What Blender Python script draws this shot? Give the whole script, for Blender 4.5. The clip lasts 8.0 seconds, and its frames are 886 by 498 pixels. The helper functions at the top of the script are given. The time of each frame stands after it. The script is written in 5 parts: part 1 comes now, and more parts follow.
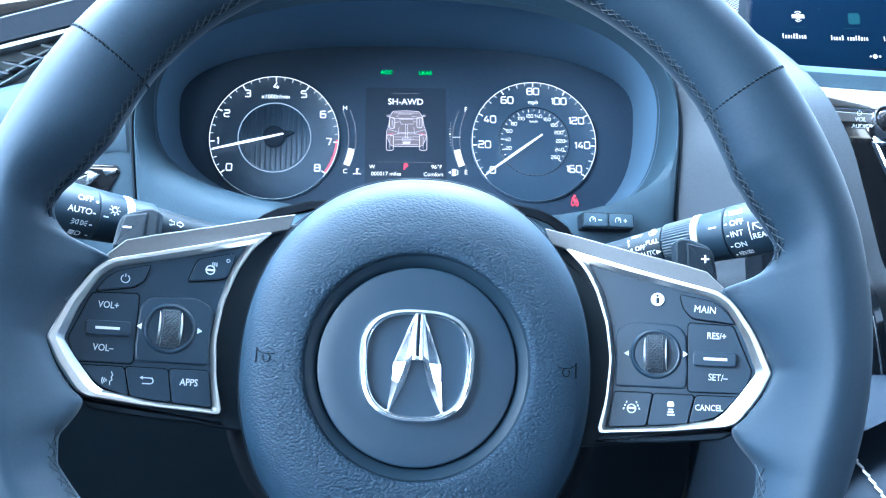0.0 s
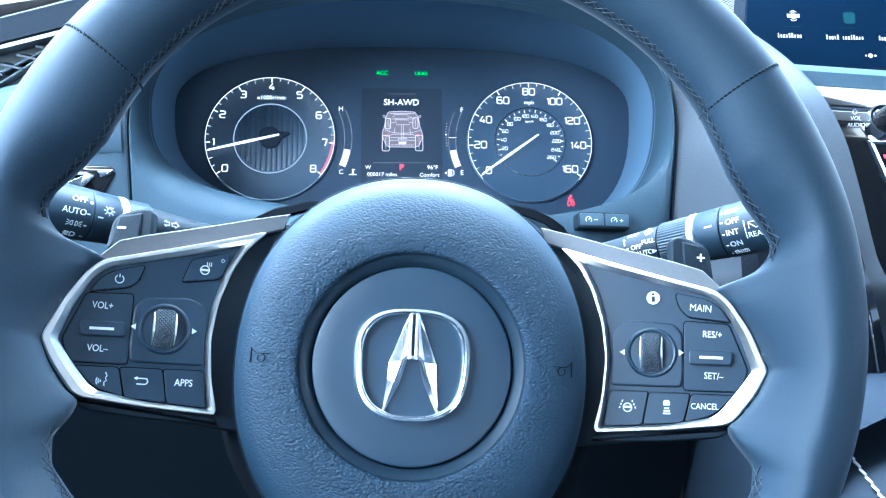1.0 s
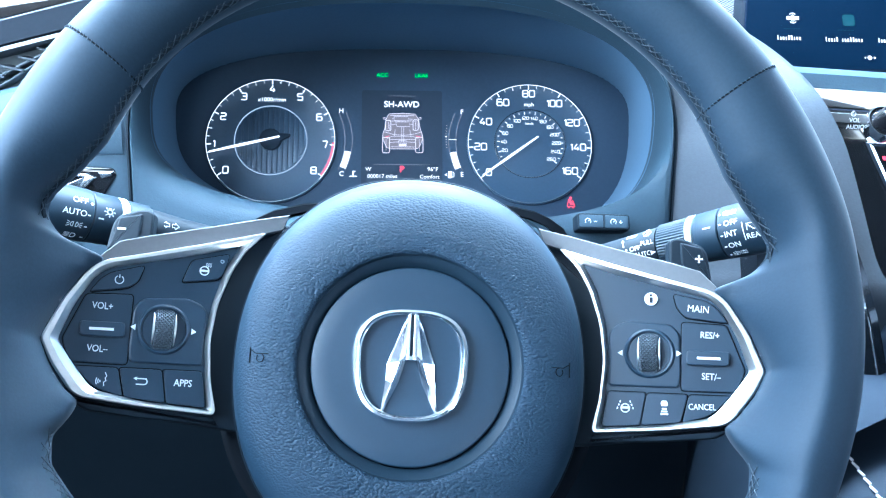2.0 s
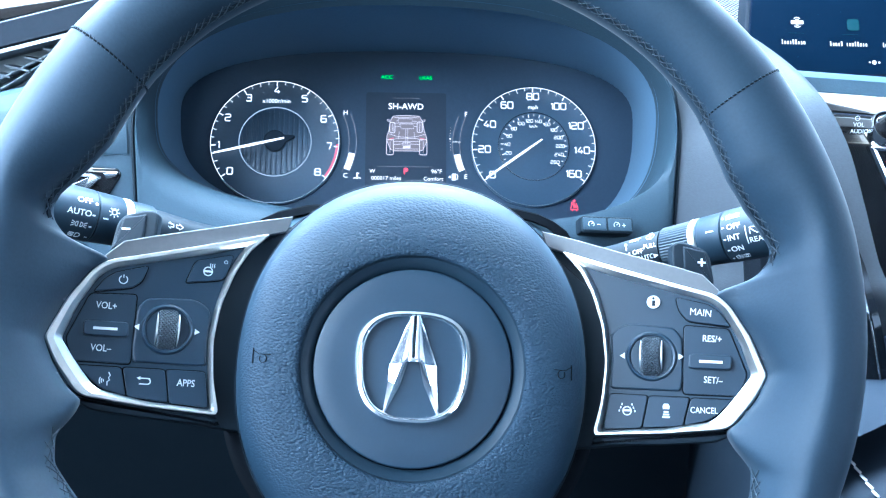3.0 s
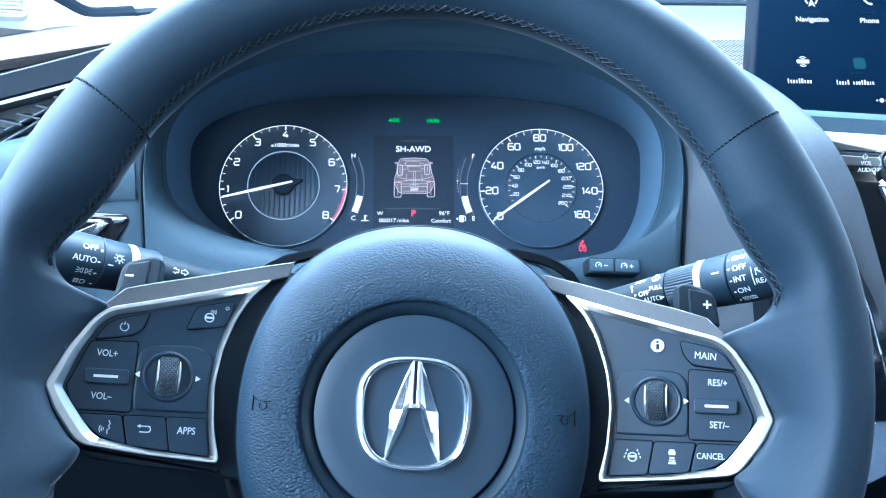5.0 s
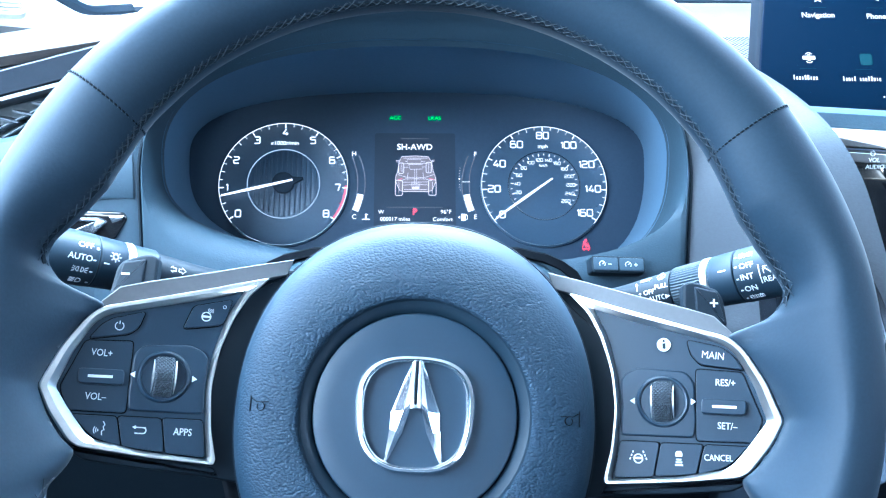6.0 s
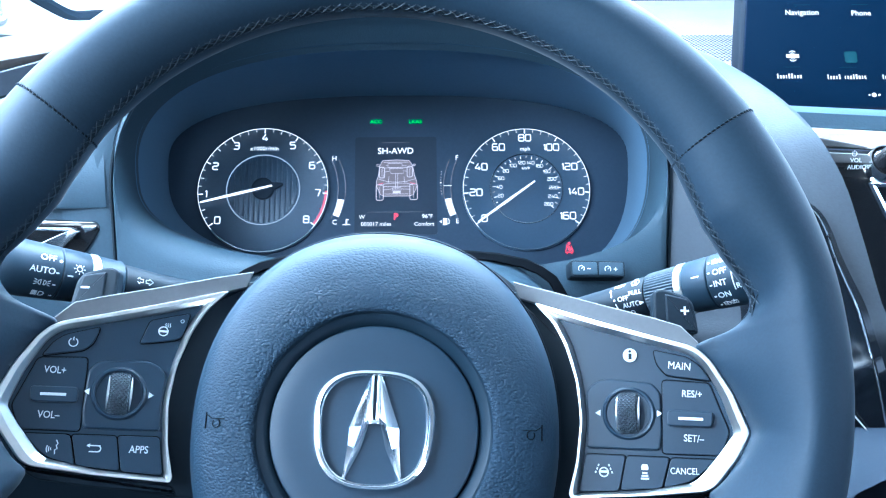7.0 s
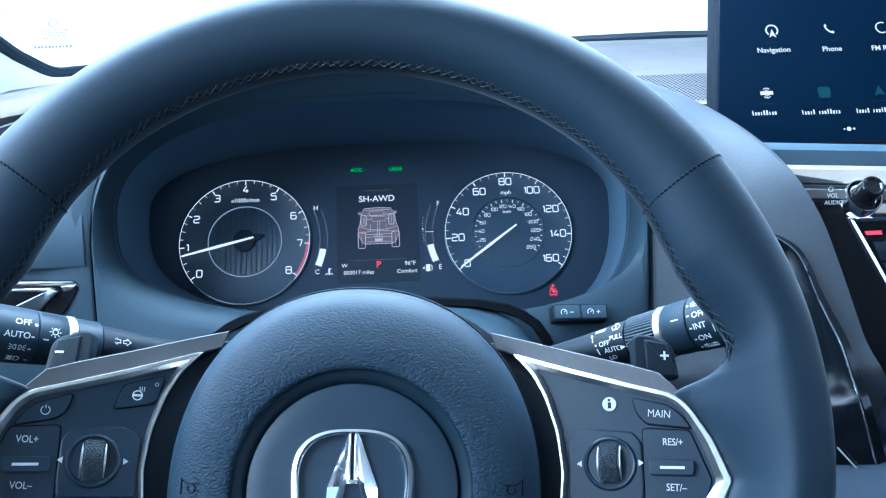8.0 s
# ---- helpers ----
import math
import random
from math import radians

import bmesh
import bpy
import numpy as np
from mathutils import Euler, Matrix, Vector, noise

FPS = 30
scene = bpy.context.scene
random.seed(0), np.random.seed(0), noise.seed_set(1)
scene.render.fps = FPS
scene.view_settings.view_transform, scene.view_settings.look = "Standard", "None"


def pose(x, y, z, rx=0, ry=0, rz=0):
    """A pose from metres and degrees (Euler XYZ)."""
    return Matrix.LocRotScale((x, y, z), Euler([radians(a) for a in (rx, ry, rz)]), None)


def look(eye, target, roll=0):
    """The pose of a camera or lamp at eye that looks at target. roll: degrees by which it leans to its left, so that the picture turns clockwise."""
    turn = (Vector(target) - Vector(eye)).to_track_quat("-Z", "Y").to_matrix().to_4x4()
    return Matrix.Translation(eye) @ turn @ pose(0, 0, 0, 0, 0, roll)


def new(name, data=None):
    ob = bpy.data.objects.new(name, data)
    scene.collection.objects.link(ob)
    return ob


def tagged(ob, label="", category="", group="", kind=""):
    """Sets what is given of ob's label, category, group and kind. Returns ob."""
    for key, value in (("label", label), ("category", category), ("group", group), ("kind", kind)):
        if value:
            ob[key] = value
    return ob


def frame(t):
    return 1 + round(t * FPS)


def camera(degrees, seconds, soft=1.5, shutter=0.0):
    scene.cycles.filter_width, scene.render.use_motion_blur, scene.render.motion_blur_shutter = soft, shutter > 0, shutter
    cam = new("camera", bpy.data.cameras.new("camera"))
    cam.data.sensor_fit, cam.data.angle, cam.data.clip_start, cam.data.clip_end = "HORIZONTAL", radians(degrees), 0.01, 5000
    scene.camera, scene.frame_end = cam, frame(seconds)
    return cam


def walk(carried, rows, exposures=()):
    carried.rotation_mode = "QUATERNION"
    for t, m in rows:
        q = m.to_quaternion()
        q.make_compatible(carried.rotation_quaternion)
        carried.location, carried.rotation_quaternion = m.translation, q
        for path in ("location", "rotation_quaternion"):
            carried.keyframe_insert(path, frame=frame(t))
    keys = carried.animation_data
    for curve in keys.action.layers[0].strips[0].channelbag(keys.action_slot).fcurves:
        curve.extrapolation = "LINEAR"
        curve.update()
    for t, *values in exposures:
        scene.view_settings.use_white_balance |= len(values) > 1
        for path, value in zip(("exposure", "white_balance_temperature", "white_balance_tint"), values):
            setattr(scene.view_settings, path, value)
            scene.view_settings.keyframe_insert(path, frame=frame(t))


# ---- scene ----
# ---- camera ----
cam = camera(52.9, 8.0, soft=1.2)
ROWS = [
    (0, -0.0056, -0.3508, 1.1181, 78.76, -0.83, -2.56),
    (0.5, -0.005, -0.3506, 1.1177, 78.8, -0.84, -2.68),
    (1, -0.0044, -0.3504, 1.1168, 78.89, -0.67, -2.74),
    (1.5, -0.0035, -0.3511, 1.1165, 78.95, -0.58, -2.72),
    (3, -0.0027, -0.353, 1.1165, 79.19, -0.96, -2.32),
    (3.5, -0.0012, -0.353, 1.1161, 79.16, -0.78, -2.35),
    (4, 0.003, -0.3537, 1.1176, 80.42, -0.66, -1.62),
    (4.5, 0.0032, -0.3533, 1.1191, 81.43, -0.5, -1.48),
    (4.7, 0.0036, -0.3523, 1.119, 81.57, -0.38, -1.41),
    (5.8, 0.0044, -0.3506, 1.1182, 81.73, -0.28, -1.3),
    (6, 0.0044, -0.3438, 1.1163, 81.71, -0.26, -1.25),
    (6.5, 0.0185, -0.3404, 1.1175, 81.67, -0.3, -1.19),
    (7, 0.0238, -0.3357, 1.1203, 81.6, 0.42, -0.99),
    (7.5, 0.032, -0.3334, 1.1259, 82.52, 1.34, -1.26),
    (8, 0.0323, -0.3336, 1.1264, 84.02, 2.2, -1.64),
]
EXPOSURES = [(t, 2.54 + e, k, 0) for t, e, k in ((0.0, 1.0, 4380), (3.5, 0.95, 4370), (4.5, 0.53, 4320), (5.8, 1.0, 4310), (6.0, 1.05, 4310), (6.5, 1.05, 4310), (7.0, 0.75, 4310), (7.5, 0.15, 4290), (8.0, -0.12, 4290))]
walk(cam, [(t, pose(x, y, z, rx, ry, rz)) for t, x, y, z, rx, ry, rz in ROWS], EXPOSURES)

# ---- world, sun ----
SUN_ELEVATION, SUN_TURN = radians(32), radians(176)
world = bpy.data.worlds.new("sky")
world.use_nodes = True
scene.world = world
wn, wl = world.node_tree.nodes, world.node_tree.links
sky = wn.new("ShaderNodeTexSky")
sky.sky_type, sky.sun_disc = "NISHITA", False
sky.sun_elevation, sky.sun_rotation = SUN_ELEVATION, SUN_TURN
sky.air_density, sky.dust_density, sky.ozone_density = 0.8, 4.0, 0.6
wl.new(sky.outputs["Color"], wn["Background"].inputs["Color"])
wn["Background"].inputs["Strength"].default_value = 0.10
sun_data = bpy.data.lights.new("sun", "SUN")
sun_data.energy, sun_data.angle, sun_data.color = 1.2, radians(6), (1.0, 0.95, 0.88)
sun = new("sun", sun_data)
sun.matrix_world = look((0.5, -8, 6), (0, 0, 1))


def window_light(name, eye, target, w, h, power):
    """Sky light that comes in through one window opening."""
    d = bpy.data.lights.new(name, "AREA")
    d.shape, d.size, d.size_y, d.energy, d.color = "RECTANGLE", w, h, power, (1.0, 0.94, 0.84)
    new(name, d).matrix_world = look(eye, target)


window_light("driver_window_light", (-0.60, -0.10, 1.38), (0.05, 0.05, 1.05), 1.0, 0.3, 3.6)
window_light("passenger_window_light", (2.05, -0.05, 1.62), (0.0, 0.0, 1.05), 2.0, 0.8, 2.2)
window_light("windscreen_light", (-0.16, 0.22, 1.51), (-0.10, -0.02, 0.9), 1.0, 0.3, 6.6)
window_light("rear_window_light", (0.10, -2.57, 1.40), (0.0, 0.0, 1.15), 0.8, 0.2, 4.5)

# ---- axes: hub of the steering wheel 1 m above the ground ----
HUB = Vector((0, 0, 1.0))
TILT = radians(23)
COLUMN = Matrix(((1, 0, 0, 0), (0, math.sin(TILT), -math.cos(TILT), 0), (0, math.cos(TILT), math.sin(TILT), HUB.z), (0, 0, 0, 1)))
WHEEL = COLUMN @ Matrix.Rotation(radians(-2.92), 4, "Z")
MM = 0.001


# ---- materials ----
def material(name, color, rough=0.5, metal=0.0, vary=0.12, bump=None, coat=0.0, stain=12.0, spec=0.5):
    """A surface with colour drift at two scales, uneven gloss and a fine relief. bump: (kind, scale, strength, distance)."""
    m = bpy.data.materials.new(name)
    m.use_nodes = True
    n, l = m.node_tree.nodes, m.node_tree.links
    b = n["Principled BSDF"]
    b.inputs["Metallic"].default_value = metal
    b.inputs["Coat Weight"].default_value = coat
    b.inputs["Specular IOR Level"].default_value = spec
    tc = n.new("ShaderNodeTexCoord")
    big, small = n.new("ShaderNodeTexNoise"), n.new("ShaderNodeTexNoise")
    big.inputs["Scale"].default_value, small.inputs["Scale"].default_value = stain, stain * 40
    big.inputs["Detail"].default_value = 4
    for t in (big, small):
        l.new(tc.outputs["Object"], t.inputs["Vector"])
    add = n.new("ShaderNodeMath")
    add.operation = "ADD"
    l.new(big.outputs["Fac"], add.inputs[0])
    l.new(small.outputs["Fac"], add.inputs[1])
    ramp = n.new("ShaderNodeMapRange")
    ramp.inputs["From Min"].default_value, ramp.inputs["From Max"].default_value = 0.6, 1.4
    ramp.inputs["To Min"].default_value, ramp.inputs["To Max"].default_value = 1 - vary, 1 + vary
    l.new(add.outputs[0], ramp.inputs["Value"])
    mix = n.new("ShaderNodeVectorMath")
    mix.operation = "SCALE"
    mix.inputs[0].default_value = color
    l.new(ramp.outputs["Result"], mix.inputs["Scale"])
    l.new(mix.outputs["Vector"], b.inputs["Base Color"])
    rr = n.new("ShaderNodeMapRange")
    rr.inputs["From Min"].default_value, rr.inputs["From Max"].default_value = 0.3, 0.7
    rr.inputs["To Min"].default_value, rr.inputs["To Max"].default_value = rough * 0.88, min(1, rough * 1.12)
    l.new(big.outputs["Fac"], rr.inputs["Value"])
    l.new(rr.outputs["Result"], b.inputs["Roughness"])
    if bump:
        kind, scale, strength, dist = bump
        bp = n.new("ShaderNodeBump")
        bp.inputs["Strength"].default_value, bp.inputs["Distance"].default_value = strength, dist
        if kind == "pebble":
            t = n.new("ShaderNodeTexVoronoi")
            t.feature = "F1"
            warp = n.new("ShaderNodeTexNoise")
            warp.inputs["Scale"].default_value = scale * 0.7
            wm = n.new("ShaderNodeMixRGB")
            wm.inputs["Fac"].default_value = 0.0011 * 300 / scale
            wide = n.new("ShaderNodeVectorMath")
            wide.operation = "MULTIPLY"
            wide.inputs[1].default_value = (0.78, 1.12, 1.0)
            l.new(tc.outputs["Object"], wide.inputs[0])
            l.new(tc.outputs["Object"], warp.inputs["Vector"])
            l.new(wide.outputs["Vector"], wm.inputs[1])
            l.new(warp.outputs["Color"], wm.inputs[2])
            l.new(wm.outputs["Color"], t.inputs["Vector"])
            t.inputs["Scale"].default_value = scale
            # rounded domes between narrow furrows
            dome = n.new("ShaderNodeMath")
            dome.operation = "POWER"
            dome.inputs[1].default_value = 2.0
            l.new(t.outputs["Distance"], dome.inputs[0])
            bp.invert = True
            l.new(dome.outputs[0], bp.inputs["Height"])
        else:
            t = n.new("ShaderNodeTexNoise")
            t.inputs["Scale"].default_value, t.inputs["Detail"].default_value = scale, 3
            l.new(tc.outputs["Object"], t.inputs["Vector"])
            l.new(t.outputs["Fac"], bp.inputs["Height"])
        l.new(bp.outputs["Normal"], b.inputs["Normal"])
    return m


def glow(name, color, strength):
    """Backlit print: what gives off light."""
    m = material(name, tuple(0.03 * c for c in color), 0.5, vary=0.05, spec=0.05)
    b = m.node_tree.nodes["Principled BSDF"]
    b.inputs["Emission Color"].default_value = (*color, 1)
    b.inputs["Emission Strength"].default_value = strength
    return m


leather = material("smooth_leather", (0.0130, 0.0238, 0.0390), 0.6, bump=("noise", 900, 0.15, 0.0003), vary=0.14, stain=18, spec=0.24)
leather.node_tree.nodes["Principled BSDF"].inputs["Sheen Weight"].default_value = 0.12
leather.node_tree.nodes["Principled BSDF"].inputs["Sheen Roughness"].default_value = 0.35
pebbled = material("pebbled_leatherette", (0.034, 0.043, 0.058), 0.6, bump=("pebble", 700, 0.4, 0.0004), vary=0.12, stain=30, spec=0.34)
hub_skin = material("pebbled_pad_skin", (0.0142, 0.0278, 0.0475), 0.6, bump=("pebble", 950, 0.7, 0.0007), vary=0.12, stain=30, spec=0.28)
# the grain runs out towards the pad's edge
hn, hl = hub_skin.node_tree.nodes, hub_skin.node_tree.links
h_tc, h_len, h_map, h_mul = hn.new("ShaderNodeTexCoord"), hn.new("ShaderNodeVectorMath"), hn.new("ShaderNodeMapRange"), hn.new("ShaderNodeMath")
h_len.operation, h_mul.operation = "LENGTH", "MULTIPLY"
h_map.inputs["From Min"].default_value, h_map.inputs["From Max"].default_value = 0.079, 0.058
h_bump = hn["Bump"]
h_mul.inputs[1].default_value = 0.8
hl.new(h_tc.outputs["Object"], h_len.inputs[0])
hl.new(h_len.outputs["Value"], h_map.inputs["Value"])
hl.new(h_map.outputs["Result"], h_mul.inputs[0])
hl.new(h_mul.outputs[0], h_bump.inputs["Strength"])
disc_plastic = material("satin_hub_plastic", (0.0112, 0.0242, 0.0428), 0.42, bump=("noise", 2500, 0.08, 0.0002), vary=0.08, stain=20)
satin_plastic = material("satin_black_plastic", (0.0115, 0.0205, 0.0320), 0.47, bump=("noise", 2500, 0.08, 0.0002), vary=0.1, stain=30, spec=0.22)
soft_plastic = material("soft_touch_plastic", (0.0229, 0.0385, 0.0550), 0.58, bump=("pebble", 900, 0.2, 0.0003), vary=0.1, spec=0.28)
button_plastic = material("button_plastic", (0.0092, 0.0195, 0.0348), 0.42, bump=("noise", 3000, 0.06, 0.0002), vary=0.1, stain=40, spec=0.36)
# Near-black that puts the shade of gaps and hidden casings into colour.
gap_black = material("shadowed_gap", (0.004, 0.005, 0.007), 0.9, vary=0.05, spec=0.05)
dark_plastic = material("matt_black_plastic", (0.0056, 0.0102, 0.0164), 0.6, bump=("noise", 2000, 0.08, 0.0002), vary=0.12, spec=0.2)
gloss_black = material("piano_black", (0.006, 0.006, 0.007), 0.08, vary=0.05, coat=0.6)
insert_black = material("worn_gloss_black", (0.003, 0.004, 0.006), 0.13, vary=0.1, spec=0.2)
chrome = material("bright_chrome", (0.95, 0.95, 0.96), 0.10, 1.0, vary=0.03)
satin_chrome = material("satin_chrome", (0.78, 0.76, 0.73), 0.31, 1.0, bump=("noise", 3000, 0.04, 0.0002), vary=0.05)
smoked_chrome = material("smoked_chrome", (0.26, 0.28, 0.31), 0.22, 0.9, vary=0.05)
grey_trim = material("warm_grey_metallic_paint", (0.082, 0.083, 0.088), 0.6, 0.1, bump=("noise", 4000, 0.05, 0.0002), vary=0.08, spec=0.25)
thread = material("grey_thread", (0.019, 0.028, 0.040), 0.65, bump=("noise", 4000, 0.4, 0.0003), vary=0.3)
pale_thread = material("pale_thread", (0.5, 0.5, 0.5), 0.7, bump=("noise", 4000, 0.4, 0.0003), vary=0.2)
print_white = material("white_print", (0.55, 0.56, 0.58), 0.6, vary=0.04, spec=0.2)
face_black = material("instrument_face", (0.029, 0.043, 0.068), 0.6, vary=0.08, spec=0.15)
display_black = material("driver_display_glass", (0.022, 0.030, 0.046), 0.5, vary=0.06, spec=0.15)
hub_black = material("matt_needle_hub", (0.014, 0.022, 0.036), 0.6, vary=0.08, spec=0.15)
# Colour lifted far above black, in place of glare and bounced light.
hood_lining = material("lifted_hood_lining", (0.098, 0.145, 0.208), 0.9, bump=("noise", 2500, 0.06, 0.0002), vary=0.08, spec=0.2)
dial_dark = material("dial_face", (0.034, 0.056, 0.091), 0.4, bump=("noise", 1500, 0.05, 0.0002), vary=0.1)
screen_glass = material("display_glass", (0.004, 0.006, 0.012), 0.2, vary=0.05, spec=0.06)
headliner = material("pale_headliner", (0.66, 0.66, 0.65), 0.9, bump=("noise", 1500, 0.4, 0.0006), vary=0.08)
wood_trim = material("brushed_metal_inlay", (0.5, 0.46, 0.42), 0.3, 0.8, bump=("noise", 600, 0.1, 0.0003), vary=0.1)
pillar_cloth = material("grey_pillar_cloth", (0.37, 0.37, 0.37), 0.85, bump=("noise", 1500, 0.4, 0.0006), vary=0.06)
display_case = material("matt_display_case", (0.008, 0.010, 0.014), 0.7, vary=0.1, spec=0.04)
cowl_skin = material("pale_cowl_skin", (0.034, 0.040, 0.050), 0.58, bump=("pebble", 900, 0.2, 0.0003), vary=0.1, spec=0.3)
# Grey lifted to make up for the light missing inside the duct.
vent_grey = material("lifted_vent_lining", (0.12, 0.135, 0.15), 0.6, vary=0.1, spec=0.3)
dash_leather = material("dash_pad", (0.064, 0.058, 0.057), 0.5, bump=("pebble", 500, 0.35, 0.0005), vary=0.1, spec=0.4)
asphalt = material("asphalt", (0.12, 0.12, 0.12), 0.9, bump=("noise", 60, 0.5, 0.01), vary=0.2, stain=0.5)
clad = material("white_wall_cladding", (0.35, 0.38, 0.365), 0.6, vary=0.05, stain=0.6)
console_leather = material("console_leather", (0.010, 0.015, 0.024), 0.7, bump=("noise", 900, 0.2, 0.0003), vary=0.12, stain=18, spec=0.12)
carpet = material("black_carpet", (0.015, 0.015, 0.016), 0.95, bump=("noise", 1200, 0.6, 0.002), vary=0.25)
glow_white = glow("backlit_white", (1.0, 0.87, 0.76), 0.2)
# Silver dial ring given a faint emission in place of reflected light.
glow_ring = glow("glowing_silver_ring", (0.92, 0.95, 1.0), 0.06)
glow_zone = glow("red_line_zone", (1.0, 0.22, 0.27), 0.11)
glow_dim = glow("backlit_dim", (0.75, 0.7, 0.72), 0.055)
glow_pink = glow("backlit_pale_pink", (1.0, 0.78, 0.74), 0.12)
glow_red = glow("warning_red", (1.0, 0.07, 0.10), 0.24)
glow_green = glow("indicator_green", (0.05, 0.9, 0.12), 0.12)
glow_teal = glow("display_teal", (0.1, 0.34, 0.42), 0.012)
knurl = material("knurled_grey_rubber", (0.065, 0.075, 0.090), 0.4, 0.2, vary=0.2)
glow_blue = glow("display_blue", (0.035, 0.11, 0.27), 0.012)
glow_blue.node_tree.nodes["Principled BSDF"].inputs["Specular IOR Level"].default_value = 0.015
# the picture on the display grows from near black to blue
gn, gl = glow_blue.node_tree.nodes, glow_blue.node_tree.links
g_tc, g_sep, g_map = gn.new("ShaderNodeTexCoord"), gn.new("ShaderNodeSeparateXYZ"), gn.new("ShaderNodeMapRange")
g_map.inputs["From Min"].default_value, g_map.inputs["From Max"].default_value = 0.0, 0.22
g_map.inputs["To Min"].default_value, g_map.inputs["To Max"].default_value = 0.0, 0.0012
gl.new(g_tc.outputs["Object"], g_sep.inputs[0])
gl.new(g_sep.outputs["X"], g_map.inputs["Value"])
gl.new(g_map.outputs["Result"], gn["Principled BSDF"].inputs["Emission Strength"])


# ---- mesh helpers ----
def mesh_of(bm, name, mat, smooth=24):
    bmesh.ops.recalc_face_normals(bm, faces=bm.faces[:])
    me = bpy.data.meshes.new(name)
    bm.to_mesh(me)
    bm.free()
    me.materials.append(mat)
    for p in me.polygons:
        p.use_smooth = len(p.vertices) < 5
    me.set_sharp_from_angle(angle=radians(smooth))
    return me


def part(name, bm, mat, parent, label="", smooth=24, m=None):
    me = bm if isinstance(bm, bpy.types.Mesh) else mesh_of(bm, name, mat, smooth)
    ob = new(name, me)
    ob.parent = parent
    if m is not None:
        ob.matrix_basis = m
    if label:
        tagged(ob, label)
    return ob


def thing(name, m, label, category, group="", kind=""):
    ob = new(name)
    ob.empty_display_size = 0.02
    ob.matrix_basis = m
    return tagged(ob, label, category, group, kind)


def solid(name, bm, mat, label, category, m=None, smooth=35, group="", kind=""):
    ob = new(name, mesh_of(bm, name, mat, smooth))
    if m is not None:
        ob.matrix_basis = m
    return tagged(ob, label, category, group, kind)


def loft(rings, closed=True, cap=(False, False), bm=None):
    """A skin over rings of points."""
    bm = bm or bmesh.new()
    vs = [[bm.verts.new(p) for p in r] for r in rings]
    n = len(vs[0])
    for a, b in zip(vs, vs[1:]):
        for i in range(n if closed else n - 1):
            j = (i + 1) % n
            bm.faces.new((a[i], a[j], b[j], b[i]))
    if cap[0]:
        bm.faces.new(list(reversed(vs[0])))
    if cap[1]:
        bm.faces.new(vs[-1])
    return bm


def inset(poly, d):
    """A flat outline moved inwards by d."""
    n, out = len(poly), []
    area = sum(poly[i][0] * poly[(i + 1) % n][1] - poly[(i + 1) % n][0] * poly[i][1] for i in range(n))
    s = 1 if area > 0 else -1
    for i in range(n):
        p, a, b = Vector(poly[i][:2]), Vector(poly[i - 1][:2]), Vector(poly[(i + 1) % n][:2])
        e, f = (p - a).normalized(), (b - p).normalized()
        n1, n2 = Vector((-e.y, e.x)) * s, Vector((-f.y, f.x)) * s
        k = n1 + n2
        out.append(p + k * (d / max(0.35, 1 + n1.dot(n2))))
    return out


def rounded(poly, r, n=3):
    """An outline with its corners rounded."""
    out, k = [], len(poly)
    for i in range(k):
        p, a, b = Vector(poly[i][:2]), Vector(poly[i - 1][:2]), Vector(poly[(i + 1) % k][:2])
        q = min(r, 0.45 * (p - a).length, 0.45 * (b - p).length)
        s, e = p + (a - p).normalized() * q, p + (b - p).normalized() * q
        for j in range(n + 1):
            t = j / n
            out.append((1 - t) ** 2 * s + 2 * t * (1 - t) * p + t * t * e)
    return out


def prism(poly, z0, z1, bevel=0.0, bm=None):
    """A plate of an outline, from z0 up to z1, with a bevelled upper edge."""
    rings = [[(p[0], p[1], z0) for p in poly]]
    if bevel:
        rings.append([(p[0], p[1], z1 - bevel) for p in poly])
        rings.append([(p[0], p[1], z1 - bevel * 0.3) for p in inset(poly, bevel * 0.3)])
        rings.append([(p[0], p[1], z1) for p in inset(poly, bevel)])
    else:
        rings.append([(p[0], p[1], z1) for p in poly])
    return loft(rings, True, (True, True), bm)


def tube(points, r, n=6, closed=False, bm=None, cap=True):
    """A round bar along points; r: one radius, or one for each point."""
    pts = [Vector(p) for p in points]
    rs = r if isinstance(r, (list, tuple)) else [r] * len(pts)
    rings, k = [], len(pts)
    for i, p in enumerate(pts):
        a = pts[i - 1] if i or closed else p
        b = pts[(i + 1) % k] if i < k - 1 or closed else p
        d = (b - a).normalized()
        up = Vector((0, 0, 1)) if abs(d.z) < 0.9 else Vector((0, 1, 0))
        x = d.cross(up).normalized()
        y = d.cross(x)
        rings.append([p + (x * math.cos(2 * math.pi * j / n) + y * math.sin(2 * math.pi * j / n)) * rs[i] for j in range(n)])
    if closed:
        rings.append(rings[0])
    bm = loft(rings, True, (cap and not closed,) * 2, bm)
    if closed:
        bmesh.ops.remove_doubles(bm, verts=bm.verts[:], dist=1e-7)
    return bm


